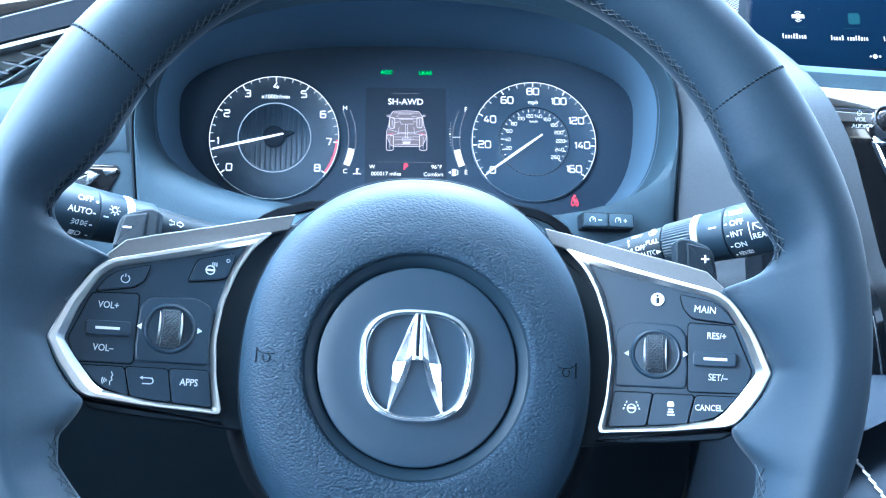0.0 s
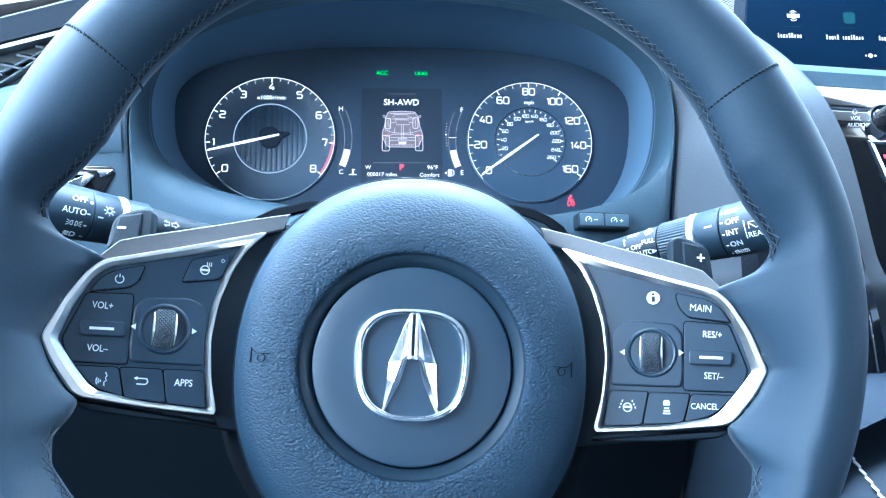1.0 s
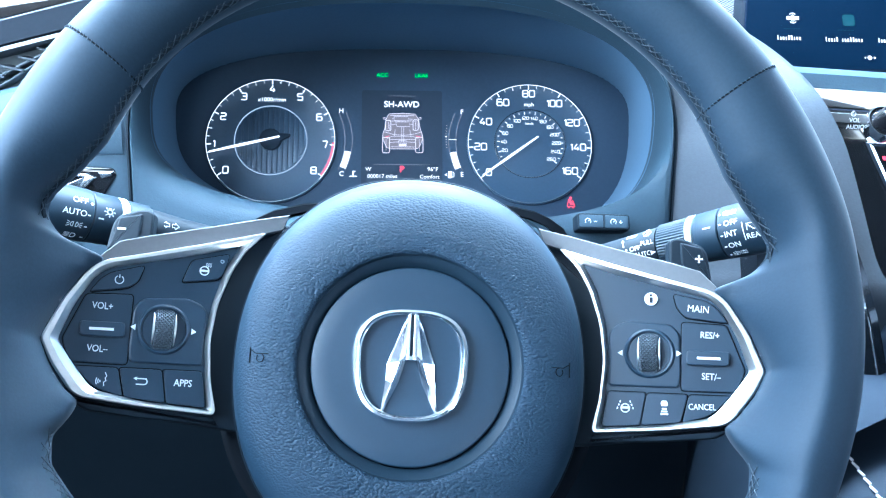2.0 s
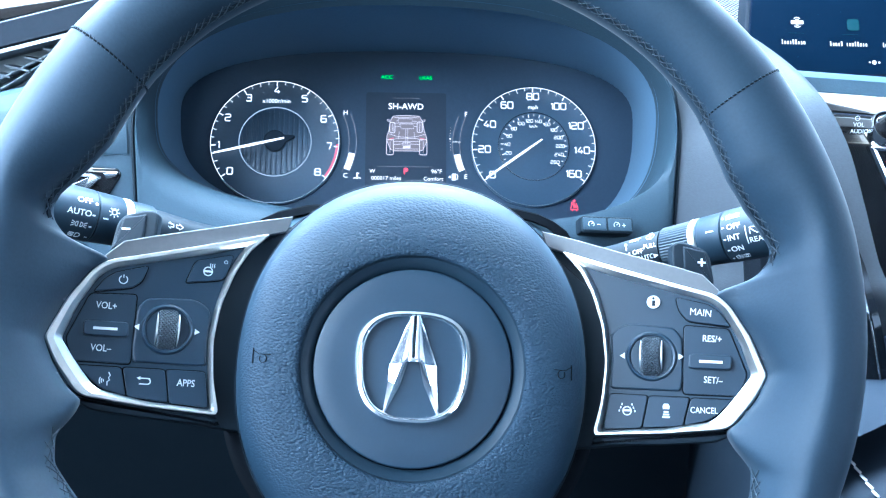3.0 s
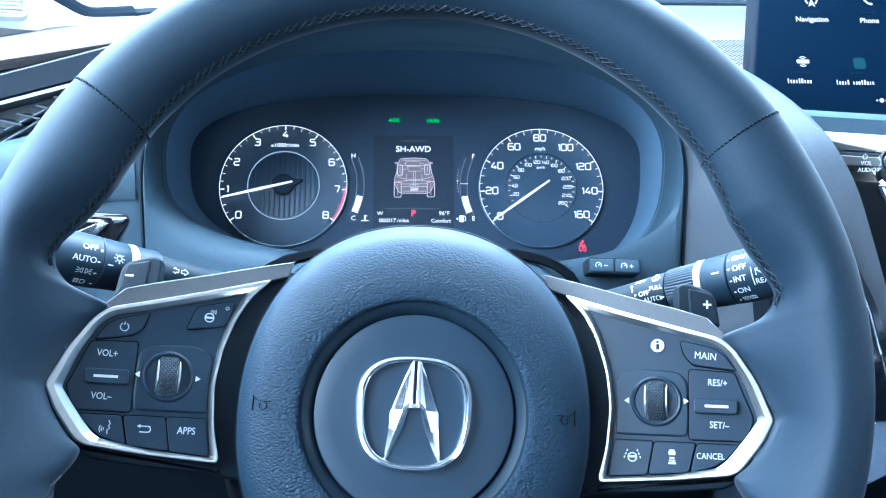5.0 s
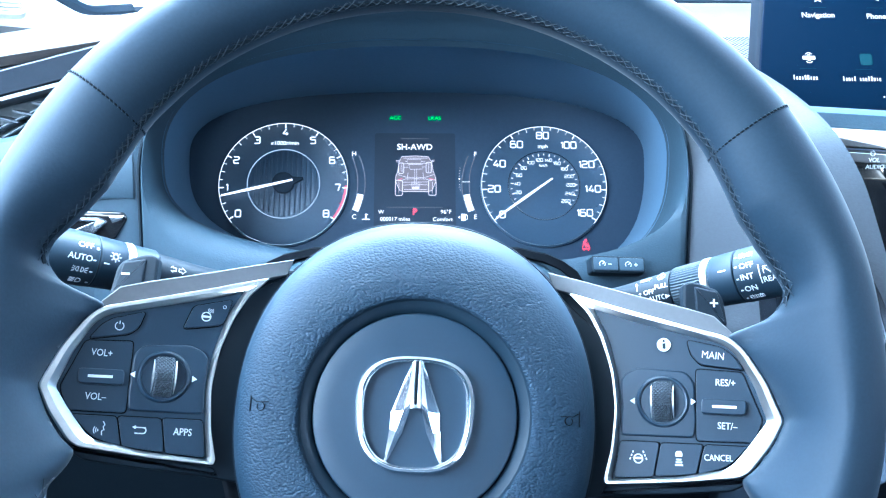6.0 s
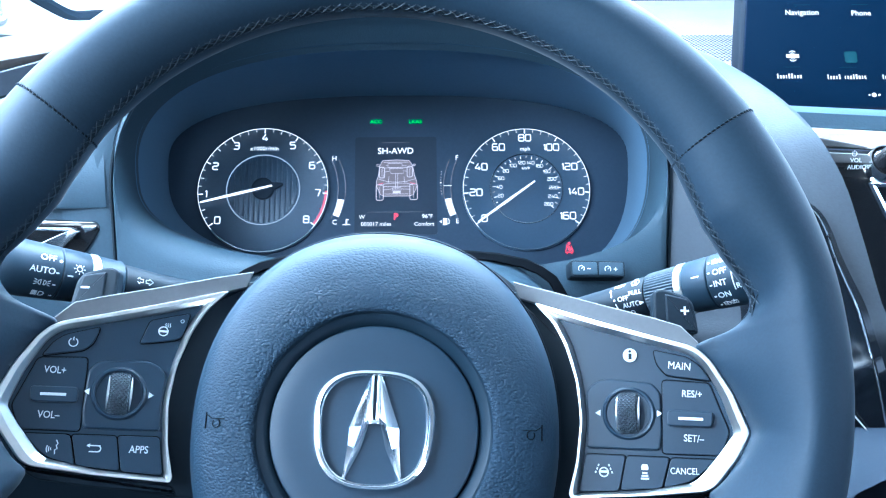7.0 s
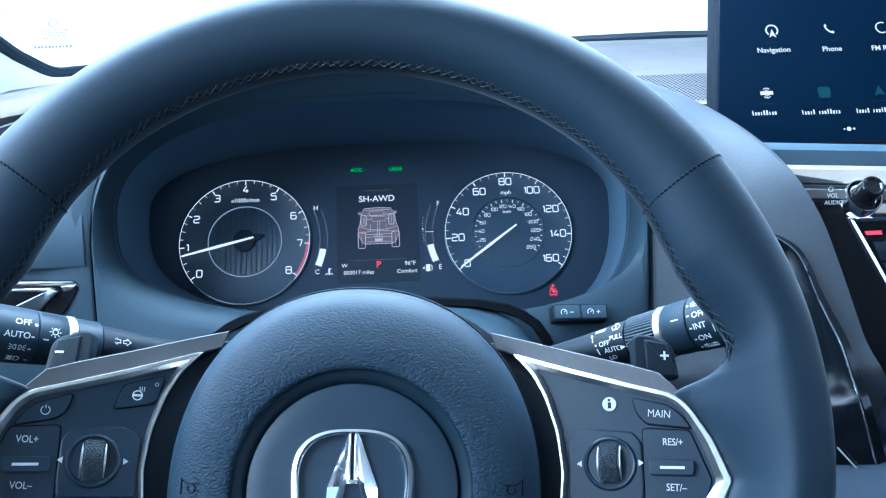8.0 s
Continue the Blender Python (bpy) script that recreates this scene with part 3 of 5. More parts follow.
for side in (1, -1):
    sp = spoke(side)
    roller(side, sp)
    pad = [(18.5, 23.5), (24, 25.5), (43, 23.8), (46.5, 19.5), (46.8, 3), (45.8, -3.8), (15.5, -3.4), (16.2, 8), (15.6, 20)]
    bm = prism(rounded(flip(side, pad), 2 * MM), -0.004, -0.0011, 0.0008)
    part("roller_pad", bm, button_plastic, sp, "", 14)
    if side > 0:
        b = button("main_button", 1, [(43.7, 37.4), (57.5, 34.2), (62.4, 30.6), (67, 24.2), (49, 26.6), (45.2, 31)], sp, 0.0014)
        words("MAIN", 0.0043, print_white, b, at(0.0544, 0.0304, -0.0006, -6), wide=0.88)
        words("RES/+", 0.004, print_white, sp, at(0.0590, 0.0190, -0.0012, -3), wide=0.84, bold=0.006)
        words("SET/–", 0.004, print_white, sp, at(0.0592, 0.0012, -0.0012, -3), wide=0.84, bold=0.006)
        info = part("info_mark", prism(circle(0.0029, 28), 0, 0.00012), print_white, sp, m=at(0.0342, 0.0353, -0.0015))
        part("info_letter", prism([(-0.0006, -0.0018), (0.0008, -0.0018), (0.0008, 0.0007), (-0.0006, 0.0007)], 0.0001, 0.0002, bm=prism(circle(0.0006, 10, 0, 0.0016), 0.0001, 0.0002)), dark_plastic, info)
    else:
        b = button("power_button", -1, [(65, 24.2), (61, 30.5), (57, 33.6), (43.8, 38.0), (45.8, 30.8), (49.2, 27.6)], sp, 0.0014)
        bm = line((0, 0.8), (0, 2.2), w=0.4)
        ring_line(0, 0, 1.7, 0.4, 120, 420, bm)
        mark("power_mark", b, bm, -1, 53.7, 30.6, -0.0007)
        b = button("wheel_heat_button", -1, [(28, 32.2), (24.6, 42.6), (8.2, 47.4), (10.6, 37), (13, 35)], sp, 0.0014)
        bm = ring_line(0, -0.6, 1.9, 0.45)
        line((-1.7, -0.6), (1.7, -0.6), w=0.9, bm=bm)
        for k in range(3):
            line((0.6 + k * 0.9, 1.2), (0.9 + k * 0.9, 1.8), (0.6 + k * 0.9, 2.4), (0.9 + k * 0.9, 3.0), w=0.3, bm=bm)
        mark("wheel_heat_mark", b, bm, -1, 18.9, 39.0, -0.0007)
        mark("indicator_dot", b, ring_line(0, 0, 0.7, 0.2), -1, 11.5, 43.4, -0.0007)
        words("VOL+", 0.004, print_white, sp, at(-0.0590, 0.0188, -0.0012, 0), wide=0.84, bold=0.006)
        words("VOL–", 0.004, print_white, sp, at(-0.0591, 0.0008, -0.0012, 0), wide=0.84, bold=0.006)
    # rocker pair above and below a bar
    button("rocker_pad", side, [(47.2, 25), (66.0, 23.6), (73.2, 4), (69.4, -5.2), (46.6, -5.0)], sp, 0.0004)
    bar = button("rocker_bar", side, [(49.2, 12.6), (67.4, 12.0), (66.8, 5.6), (48.8, 6.0)], sp, 0.0030, r=1.6, bevel=0.0005, gap=0.0009)
    part("bar_mark", prism(flip(side, [(53.6, 9.7), (63.2, 9.4), (63.2, 8.3), (53.6, 8.6)]), 0.0006, 0.00092), print_white, bar)
    keys = []
    for poly in ([(15.4, -5.6), (32, -5.9), (29.2, -20.2), (12.6, -21.2)], [(32.3, -6), (49.6, -6.3), (46.4, -18.6), (29.5, -20.0)], [(50.0, -6.4), (67.4, -6.7), (61.0, -13.1), (57.0, -15.8), (46.8, -18.6)]):
        keys.append(button("key", side, poly, sp, 0.0012, r=1.5))
    if side > 0:
        bm = ring_line(0, -0.6, 1.8, 0.5)
        line((-1.8, -0.4), (1.8, -0.4), w=0.9, bm=bm)
        for s in (-1, 1):
            for k in range(3):
                line((s * (2.0 + k * 0.6), -0.2 + 1.4 * (2 - k)), (s * (2.3 + k * 0.6), -0.2 + 1.4 * (1.4 - k)), w=0.55, bm=bm)
        mark("lane_mark", keys[0], bm, 1, 23, -12.3, -0.0009)
        bm = prism([(-0.0013, 0.0006), (0.0013, 0.0006), (0.0015, 0.0018), (0.0009, 0.0029), (-0.0009, 0.0029), (-0.0015, 0.0018)], 0, 0.00012)
        for k in range(3):
            line((-1.0 - 0.3 * k, -0.6 - 1.1 * k), (1.0 + 0.3 * k, -0.6 - 1.1 * k), w=0.7, bm=bm)
        mark("distance_mark", keys[1], bm, 1, 39.6, -12.2, -0.0009)
        words("CANCEL", 0.0036, print_white, keys[2], at(0.0553, -0.0117, -0.0008), wide=0.82, bold=0.003)
    else:
        words("APPS", 0.0042, print_white, keys[0], at(-0.0231, -0.0113, -0.0008), wide=0.84, bold=0.006)
        bm = line((2.6, 1.0), (-2.0, 1.0), w=0.45)
        line(*([(1.6, -1.4)] + arc(1.6, -0.2, 1.2, -90, 90, 8)), w=0.45, bm=bm)
        line((1.6, -1.4), (-1.6, -1.4), w=0.45, bm=bm)
        prism([(-0.0028, 0.001), (-0.0014, 0.0002), (-0.0014, 0.0018)], 0, 0.00012, bm=bm)
        mark("back_mark", keys[1], bm, -1, 40.6, -11.4, -0.0009)
        bm = line((0.8, 3), (1.6, 1.6), (1.0, 0.8), (1.5, -0.4), (0.6, -1.0), (0.8, -2.6), w=0.35)
        for k in range(3):
            ring_line(0, -0.6, 0.9 + 0.8 * k, 0.35, 150, 215, bm)
        mark("voice_mark", keys[2], bm, -1, 55.6, -11.8, -0.0009)
    # paddle behind the spoke
    pl = [(126.4, 52), (126.2, 71), (129, 73), (133, 72.9), (143, 69.6), (145.6, 66), (147.6, 52)]
    pdl = part("shift_paddle", prism(rounded(flip(side, pl), 2 * MM), -0.062, -0.0555, 0.0012), dark_plastic, wheel, "black shift paddle", 14)
    part("paddle_face", prism(rounded(flip(side, [(132.5, 53), (131.6, 70.5), (142.4, 68.4), (146.4, 53)]), MM), -0.0556, -0.0545, 0.0008), dark_plastic, pdl, "", 14)
    bm = line((-2, 0), (2, 0), w=0.9)
    if side > 0:
        line((0, -2), (0, 2), w=0.9, bm=bm)
    part("paddle_mark", bm, print_white, pdl, m=at(side * 0.1407, 0.0626, -0.0544, 0))


# ---- steering column shroud and stalks ----
def v3(x, y, z):
    return Vector((x, y, z)) * MM


def shroud():
    sh = thing("steering_column", COLUMN, "matt black plastic steering column shroud", "steering column")
    def ring(rx, top, bot, w, n=56):
        out = []
        for i in range(n):
            t = 2 * math.pi * i / n
            c, s = math.cos(t), math.sin(t)
            out.append((rx * math.copysign(abs(c) ** 0.6, c), (top if s > 0 else bot) * abs(s) ** 0.6 * (1 if s > 0 else -1), w))
        return out
    # Cover and the block behind it are near-black: their shade is colour.
    part("upper_cover", loft([ring(0.05, 0.05, 0.06, -0.078), ring(0.070, 0.076, 0.070, -0.082), ring(0.080, 0.090, 0.075, -0.096), ring(0.085, 0.095, 0.08, -0.118), ring(0.086, 0.096, 0.08, -0.126), ring(0.084, 0.094, 0.08, -0.128)], cap=(True, True)), gap_black, sh, "smooth column cover, near-black in place of shade", 50)
    part("slot_shade", loft([ring(0.082, 0.092, 0.08, -0.122), ring(0.090, 0.098, 0.09, -0.15), ring(0.094, 0.100, 0.09, -0.20), ring(0.094, 0.100, 0.09, -0.28)], cap=(True, True)), gap_black, sh, "near-black block for the shade behind the cover", 50)
    def arch(k, lift=0.0):
        """Half-round opening of the dashboard about the column."""
        pts = [(-0.119, 0.998), (-0.116, 1.004), (-0.110, 1.0135), (-0.101, 1.020), (-0.090, 1.0248), (-0.070, 1.0292), (-0.035, 1.0322)]
        pts = pts + [(0.0, 1.0330)] + [(-x, z) for x, z in reversed(pts)]
        return [(x * k, z + lift) for x, z in pts]
    to_column = COLUMN.inverted()
    ring_at = lambda k, lift, y: [to_column @ Vector((x, y, z)) for x, z in arch(k, lift)]
    # A near-black strip just proud of the panel draws the gap's shade.
    part("column_shade", loft([ring_at(1.0, 0, 0.262), ring_at(1.0, 0, 0.2552), ring_at(0.96, -0.004, 0.2545), ring_at(0.93, -0.0055, 0.262)], closed=False), gap_black, sh, "near-black strip for the shade between column and dashboard", 40)
    part("column_hood", loft([ring_at(0.93, -0.0055, 0.262), ring_at(0.88, -0.0050, 0.2535), ring_at(0.86, -0.0062, 0.245), ring_at(0.84, -0.012, 0.215), ring_at(0.80, -0.022, 0.18), ring_at(0.72, -0.045, 0.15)], closed=False), soft_plastic, sh, "smooth dark hood over the column", 60)
    return sh


def stalk(name, base, end, label, profile, sign):
    """A stalk turned about its own axis; profile rows: part name, material, list of (mm along, mm radius)."""
    base, end = v3(*base), v3(*end)
    d = (end - base).normalized()
    n = (Vector((0, 0, 1)) - d * d.z).normalized()
    up = n.cross(d) * sign
    m = Matrix.Identity(4)
    m.col[0][:3], m.col[1][:3], m.col[2][:3], m.col[3][:3] = d * sign, up, n, base
    ob = thing(name, COLUMN @ m, label, "stalk")
    for pn, mat, rows in profile:
        ribs = pn == "ribbed_collar"
        rings = []
        for x, r in rows:
            rings.append([(sign * x * MM, r * MM * math.cos(t) * (1 - (0.035 if ribs and k % 2 else 0)), r * MM * math.sin(t) * (1 - (0.035 if ribs and k % 2 else 0))) for k, t in ((k, 2 * math.pi * k / 96) for k in range(96))])
        part(pn, loft(rings, cap=(True, True)), mat, ob, smooth=30)
    return ob


def on_stalk(sign, x, psi, r, turn=0):
    """A pose on the stalk's skin, facing out."""
    a = radians(psi)
    m = Matrix.Translation((sign * x * MM, r * MM * math.sin(a), r * MM * math.cos(a)))
    return m @ Matrix.Rotation(-a, 4, "X") @ Matrix.Rotation(radians(turn), 4, "Z")


shroud()
right_stalk = stalk("wiper_stalk", (124, 72.7, -133), (185, 77.6, -76), "black wiper stalk with white legends and silver ring", [
    ("lever", dark_plastic, [(-25, 8.5), (0, 9.6), (27, 11.4), (28, 11.2)]),
    ("ribbed_collar", satin_plastic, [(28.5, 11.0), (29.5, 12.4), (46.0, 13.0), (47.0, 12.6)]),
    ("silver_ring", satin_chrome, [(46.8, 12.9), (47.4, 13.5), (50.4, 13.5), (51.0, 12.9)]),
    ("sleeve", satin_plastic, [(51.2, 12.8), (52.2, 13.4), (64.8, 13.9), (65.3, 13.5)]),
    ("end_knob", satin_plastic, [(65.8, 13.6), (66.4, 14.1), (86, 14.6), (91, 14.2), (94, 12.5), (95.5, 9)]),
], 1)
left_stalk = stalk("light_stalk", (-128.5, 85.2, -138), (-187.5, 88.4, -88), "black headlamp stalk with white legends and silver ring", [
    ("lever", dark_plastic, [(-25, 8.5), (0, 9.4), (22, 11.2), (23, 11.2)]),
    ("collar", satin_plastic, [(23.5, 11.6), (24.5, 12.6), (37.0, 13.0), (37.6, 12.6)]),
    ("silver_ring", satin_chrome, [(37.4, 12.9), (38.0, 13.5), (41.0, 13.5), (41.6, 12.9)]),
    ("sleeve", satin_plastic, [(41.8, 12.8), (42.8, 13.4), (56.4, 13.9), (56.9, 13.5)]),
    ("end_knob", satin_plastic, [(57.2, 13.6), (57.8, 14.1), (78, 14.8), (84, 14.4), (87, 12.5), (88.5, 9)]),
], -1)


def knob_radius(x):
    return 14.1 + 0.7 * (x - 57.8) / 20.2


for txt, x, psi, r, size in (("OFF", 73.4, 8.5, 14.42, 4.3), ("INT", 72.7, -14.7, 14.42, 4.3), ("ON", 72.9, -40, 14.42, 4.3), ("REAR", 85.2, -27, 14.68, 4.0), ("PULL", 23.6, 10.5, 11.25, 3.6), ("MIST", 13.1, 46, 10.7, 3.2), ("OFF", 15.9, 1, 10.8, 3.8), ("AUTO", 20.4, -20, 11.05, 3.8), ("LO", 18.5, -44, 11.0, 3.6)):
    words(txt, size * MM, print_white, right_stalk, on_stalk(1, x, psi, r + 0.05), bold=0.004, slant=0.15 if txt == "MIST" else 0)
for x, psi, w, r in ((67.6, 9.3, 1.3, 14.25), (67.8, -16.0, 1.3, 14.25), (68.0, -41, 1.3, 14.25), (60.0, 8.8, 4.2, 13.85)):
    part("legend_mark", line((-w / 2, 0), (w / 2, 0), w=0.7), print_white, right_stalk, m=on_stalk(1, x, psi, r))
for x, psi in ((72.6, 32.9), (73.2, -63)):
    bm = line((-3.0, -1.3), (-3.0, 1.2), (0.2, 1.2), (0.2, -1.3), w=0.3, closed=True)
    line((-3.0, 0), (0.2, 0), w=0.25, bm=bm)
    line((-1.4, 2.0), (-1.4, -1.3), w=0.25, bm=bm)
    line((1.0, -1.2), (1.0, 1.2), (4.0, 1.2), (4.0, -1.2), w=0.3, closed=True, bm=bm)
    ring_line(2.5, 0, 0.75, 0.25, bm=bm)
    line((2.5, 1.9), (2.5, 0.8), w=0.3, bm=bm)
    ring_line(-4.8, -0.4, 0.3, 0.55, bm=bm)
    part("washer_mark", bm, print_white, right_stalk, m=on_stalk(1, x, psi, 14.5))
for k in (0, 1):
    part("bracket_mark" if k else "bracket_end", line((0, -1.6), (0, 1.6), w=0.45), print_white, right_stalk, m=on_stalk(1, 79.6, -2 - 25 * k, 14.65))
part("bracket_middle", line((0, -1.8), (0, 1.8), w=0.45), print_white, right_stalk, m=on_stalk(1, 79.6, -14.5, 14.65))
bm = line((-2.8, -1.8), (-2.8, 1.6), (3.0, 1.6), w=0.4)
line((-2.4, 1.0), (0.8, -1.8), (3.0, -1.2), w=0.45, bm=bm)
part("rear_wiper_mark", bm, print_white, right_stalk, m=on_stalk(1, 84.6, -7, 14.75))
bm = line((-2.6, 0.6), (-1.3, -2.2), (1.3, -2.2), (2.6, 0.6), w=0.35)
line(*arc(0, -1.2, 3.1, 38, 142, 10), w=0.35, bm=bm)
line((-1.0, -2.0), (0.6, 0.8), w=0.4, bm=bm)
line((1.0, -2.0), (-0.4, 0.8), w=0.4, bm=bm)
for k in (-1, 0, 1):
    line((0.9 * k, 2.4), (0.7 * k, 3.4), w=0.3, bm=bm)
part("wiper_mark", bm, print_white, right_stalk, m=on_stalk(1, 23.4, 43, 11.35))
bm = line((0, -2.6), (0, 1.6), w=0.45)
prism([(-0.0009, 0.0012), (0.0009, 0.0012), (0, 0.0028)], 0, 0.00012, bm=bm)
part("arrow_mark", bm, print_white, right_stalk, m=on_stalk(1, 8.2, 27, 10.25, 12))
part("dot_mark", prism(circle(0.0006, 12), 0, 0.0001), print_white, right_stalk, m=on_stalk(1, 10.3, 2, 10.4))
part("stroke_mark", line((0, -1.8), (0, 1.8), w=0.45), print_white, right_stalk, m=on_stalk(1, 11.2, -18, 10.45, 14))
part("pointer_mark", prism([(-0.001, 0.0012), (-0.001, -0.0012), (0.002, 0)], 0, 0.0001), print_white, right_stalk, m=on_stalk(1, 26.3, -20, 11.4))

for txt, x, psi, size in (("OFF", 65.2, 18.2, 4.6), ("AUTO", 67.4, -8.9, 4.5)):
    words(txt, size * MM, print_white, left_stalk, on_stalk(-1, x, psi, knob_radius(x + 5) + 0.02), bold=0.004)
for x, psi, w in ((59.9, -10.3, 1.5), (60.2, -36, 1.5), (59.8, -66, 1.5), (53.4, -11.9, 2.8)):
    part("legend_mark", line((-w / 2, 0), (w / 2, 0), w=0.7), print_white, left_stalk, m=on_stalk(-1, x, psi, 14.25 if x > 56 else 13.9))
part("dot_mark", prism(circle(0.0008, 12), 0, 0.0001), print_white, left_stalk, m=on_stalk(-1, 58.9, 15.7, 14.22))
bm = bmesh.new()
for s in (-1, 1):
    line((s * 0.7, 1.3), *[(s * x, y) for x, y in arc(0.7, 0, 1.3, 90, -90, 10)], (s * 0.7, 1.3), w=0.35, bm=bm)
    for k in (-1, 0, 1):
        line((s * 2.5, k * 0.8), (s * 4.0, k * 1.5), w=0.35, bm=bm)
part("side_lamp_mark", bm, print_white, left_stalk, m=on_stalk(-1, 66.2, -33.9, 14.56))
bm = line((0.2, 1.6), *arc(1.0, 0, 1.6, 90, -90, 12), (0.2, -1.6), (0.2, 1.6), w=0.4)
for k in (-2, -1, 0, 1, 2):
    line((-0.6, k * 0.75), (-3.4, k * 0.75 + 0.1), w=0.3, bm=bm)
part("headlamp_mark", bm, print_white, left_stalk, m=on_stalk(-1, 66.0, -62, 14.56))
bm = ring_line(0, 0, 1.35, 0.35)
line((-0.6, 1.2), (-0.6, 2.0), (0.6, 2.0), (0.6, 1.2), w=0.3, bm=bm)
for k in range(8):
    if k != 2:
        c, s = math.cos(k * math.pi / 4), math.sin(k * math.pi / 4)
        line((2.0 * c, 2.0 * s), (3.0 * c, 3.0 * s), w=0.35, bm=bm)
part("lamp_mark", bm, print_white, left_stalk, m=on_stalk(-1, 49.2, 6.3, 13.75))
bm = bmesh.new()
for s in (-1, 1):
    line((s * 0.8, 0.9), (s * 2.6, 0.9), (s * 2.6, 1.9), (s * 5.0, 0), (s * 2.6, -1.9), (s * 2.6, -0.9), (s * 0.8, -0.9), w=0.35, closed=True, bm=bm)
part("turn_signal_mark", bm, print_white, left_stalk, m=on_stalk(-1, 13.1, 10.5, 10.65))

# ---- instrument cluster ----
# square-cornered stroke numerals, in a box 0.76 wide and 1 high
STROKES = {
    "0": [((0, 0.5), (0, 1), (0.76, 1), (0.76, 0), (0, 0), (0, 0.5))],
    "1": [((0, 0.82), (0.2, 1), (0.2, 0))],
    "2": [((0, 1), (0.76, 1), (0.76, 0.54), (0, 0.5), (0, 0), (0.76, 0))],
    "3": [((0, 1), (0.76, 1), (0.76, 0), (0, 0)), ((0.2, 0.53), (0.76, 0.53))],
    "4": [((0.5, 1), (0, 0.26), (0.8, 0.26)), ((0.58, 0.52), (0.58, 0))],
    "5": [((0.74, 1), (0, 1), (0, 0.58), (0.76, 0.58), (0.76, 0), (0, 0))],
    "6": [((0.7, 1), (0, 1), (0, 0), (0.76, 0), (0.76, 0.56), (0, 0.56))],
    "7": [((0, 1), (0.76, 1), (0.4, 0))],
    "8": [((0, 0.5), (0, 1), (0.76, 1), (0.76, 0), (0, 0), (0, 0.5)), ((0, 0.53), (0.76, 0.53))],
}


def eased(points, r):
    """An open line with its corners rounded."""
    P = [Vector(p) for p in points]
    out = [P[0]]
    for a, p, b in zip(P, P[1:], P[2:]):
        q = min(r, 0.45 * (p - a).length, 0.45 * (b - p).length)
        s, e = p + (a - p).normalized() * q, p + (b - p).normalized() * q
        out += [s * (1 - t) ** 2 + p * (2 * t * (1 - t)) + e * t * t for t in (0, 0.33, 0.67, 1)]
    return out + [P[-1]]


def numeral_width(text, h):
    return sum((0.2 if c == "1" else 0.76) * h for c in text) + 0.24 * h * (len(text) - 1)


def numeral(text, h, weight, mat, parent, x, y, z):
    """A number in the dials' own square face, centred on x, y."""
    bm, left = bmesh.new(), -numeral_width(text, h) / 2
    for c in text:
        for pts in STROKES[c]:
            strip([(left + px * h, (py - 0.5) * h) for px, py in eased(pts, 0.16)], weight * h, 0, 0.00015, bm)
        left += ((0.2 if c == "1" else 0.76) + 0.24) * h
    return part("numeral", bm, mat, parent, m=at(x, y, z))


cluster = thing("instrument_cluster", COLUMN @ Matrix.Translation((0, 0, -0.333)), "dark instrument cluster with two lit round dials", "instrument cluster")
part("cluster_face", prism(rounded([(-0.24, 0.10), (0.24, 0.10), (0.24, 0.268), (0.214, 0.306), (-0.214, 0.306), (-0.24, 0.268)], 0.004), -0.012, -0.003), face_black, cluster, "plain blue-black face")


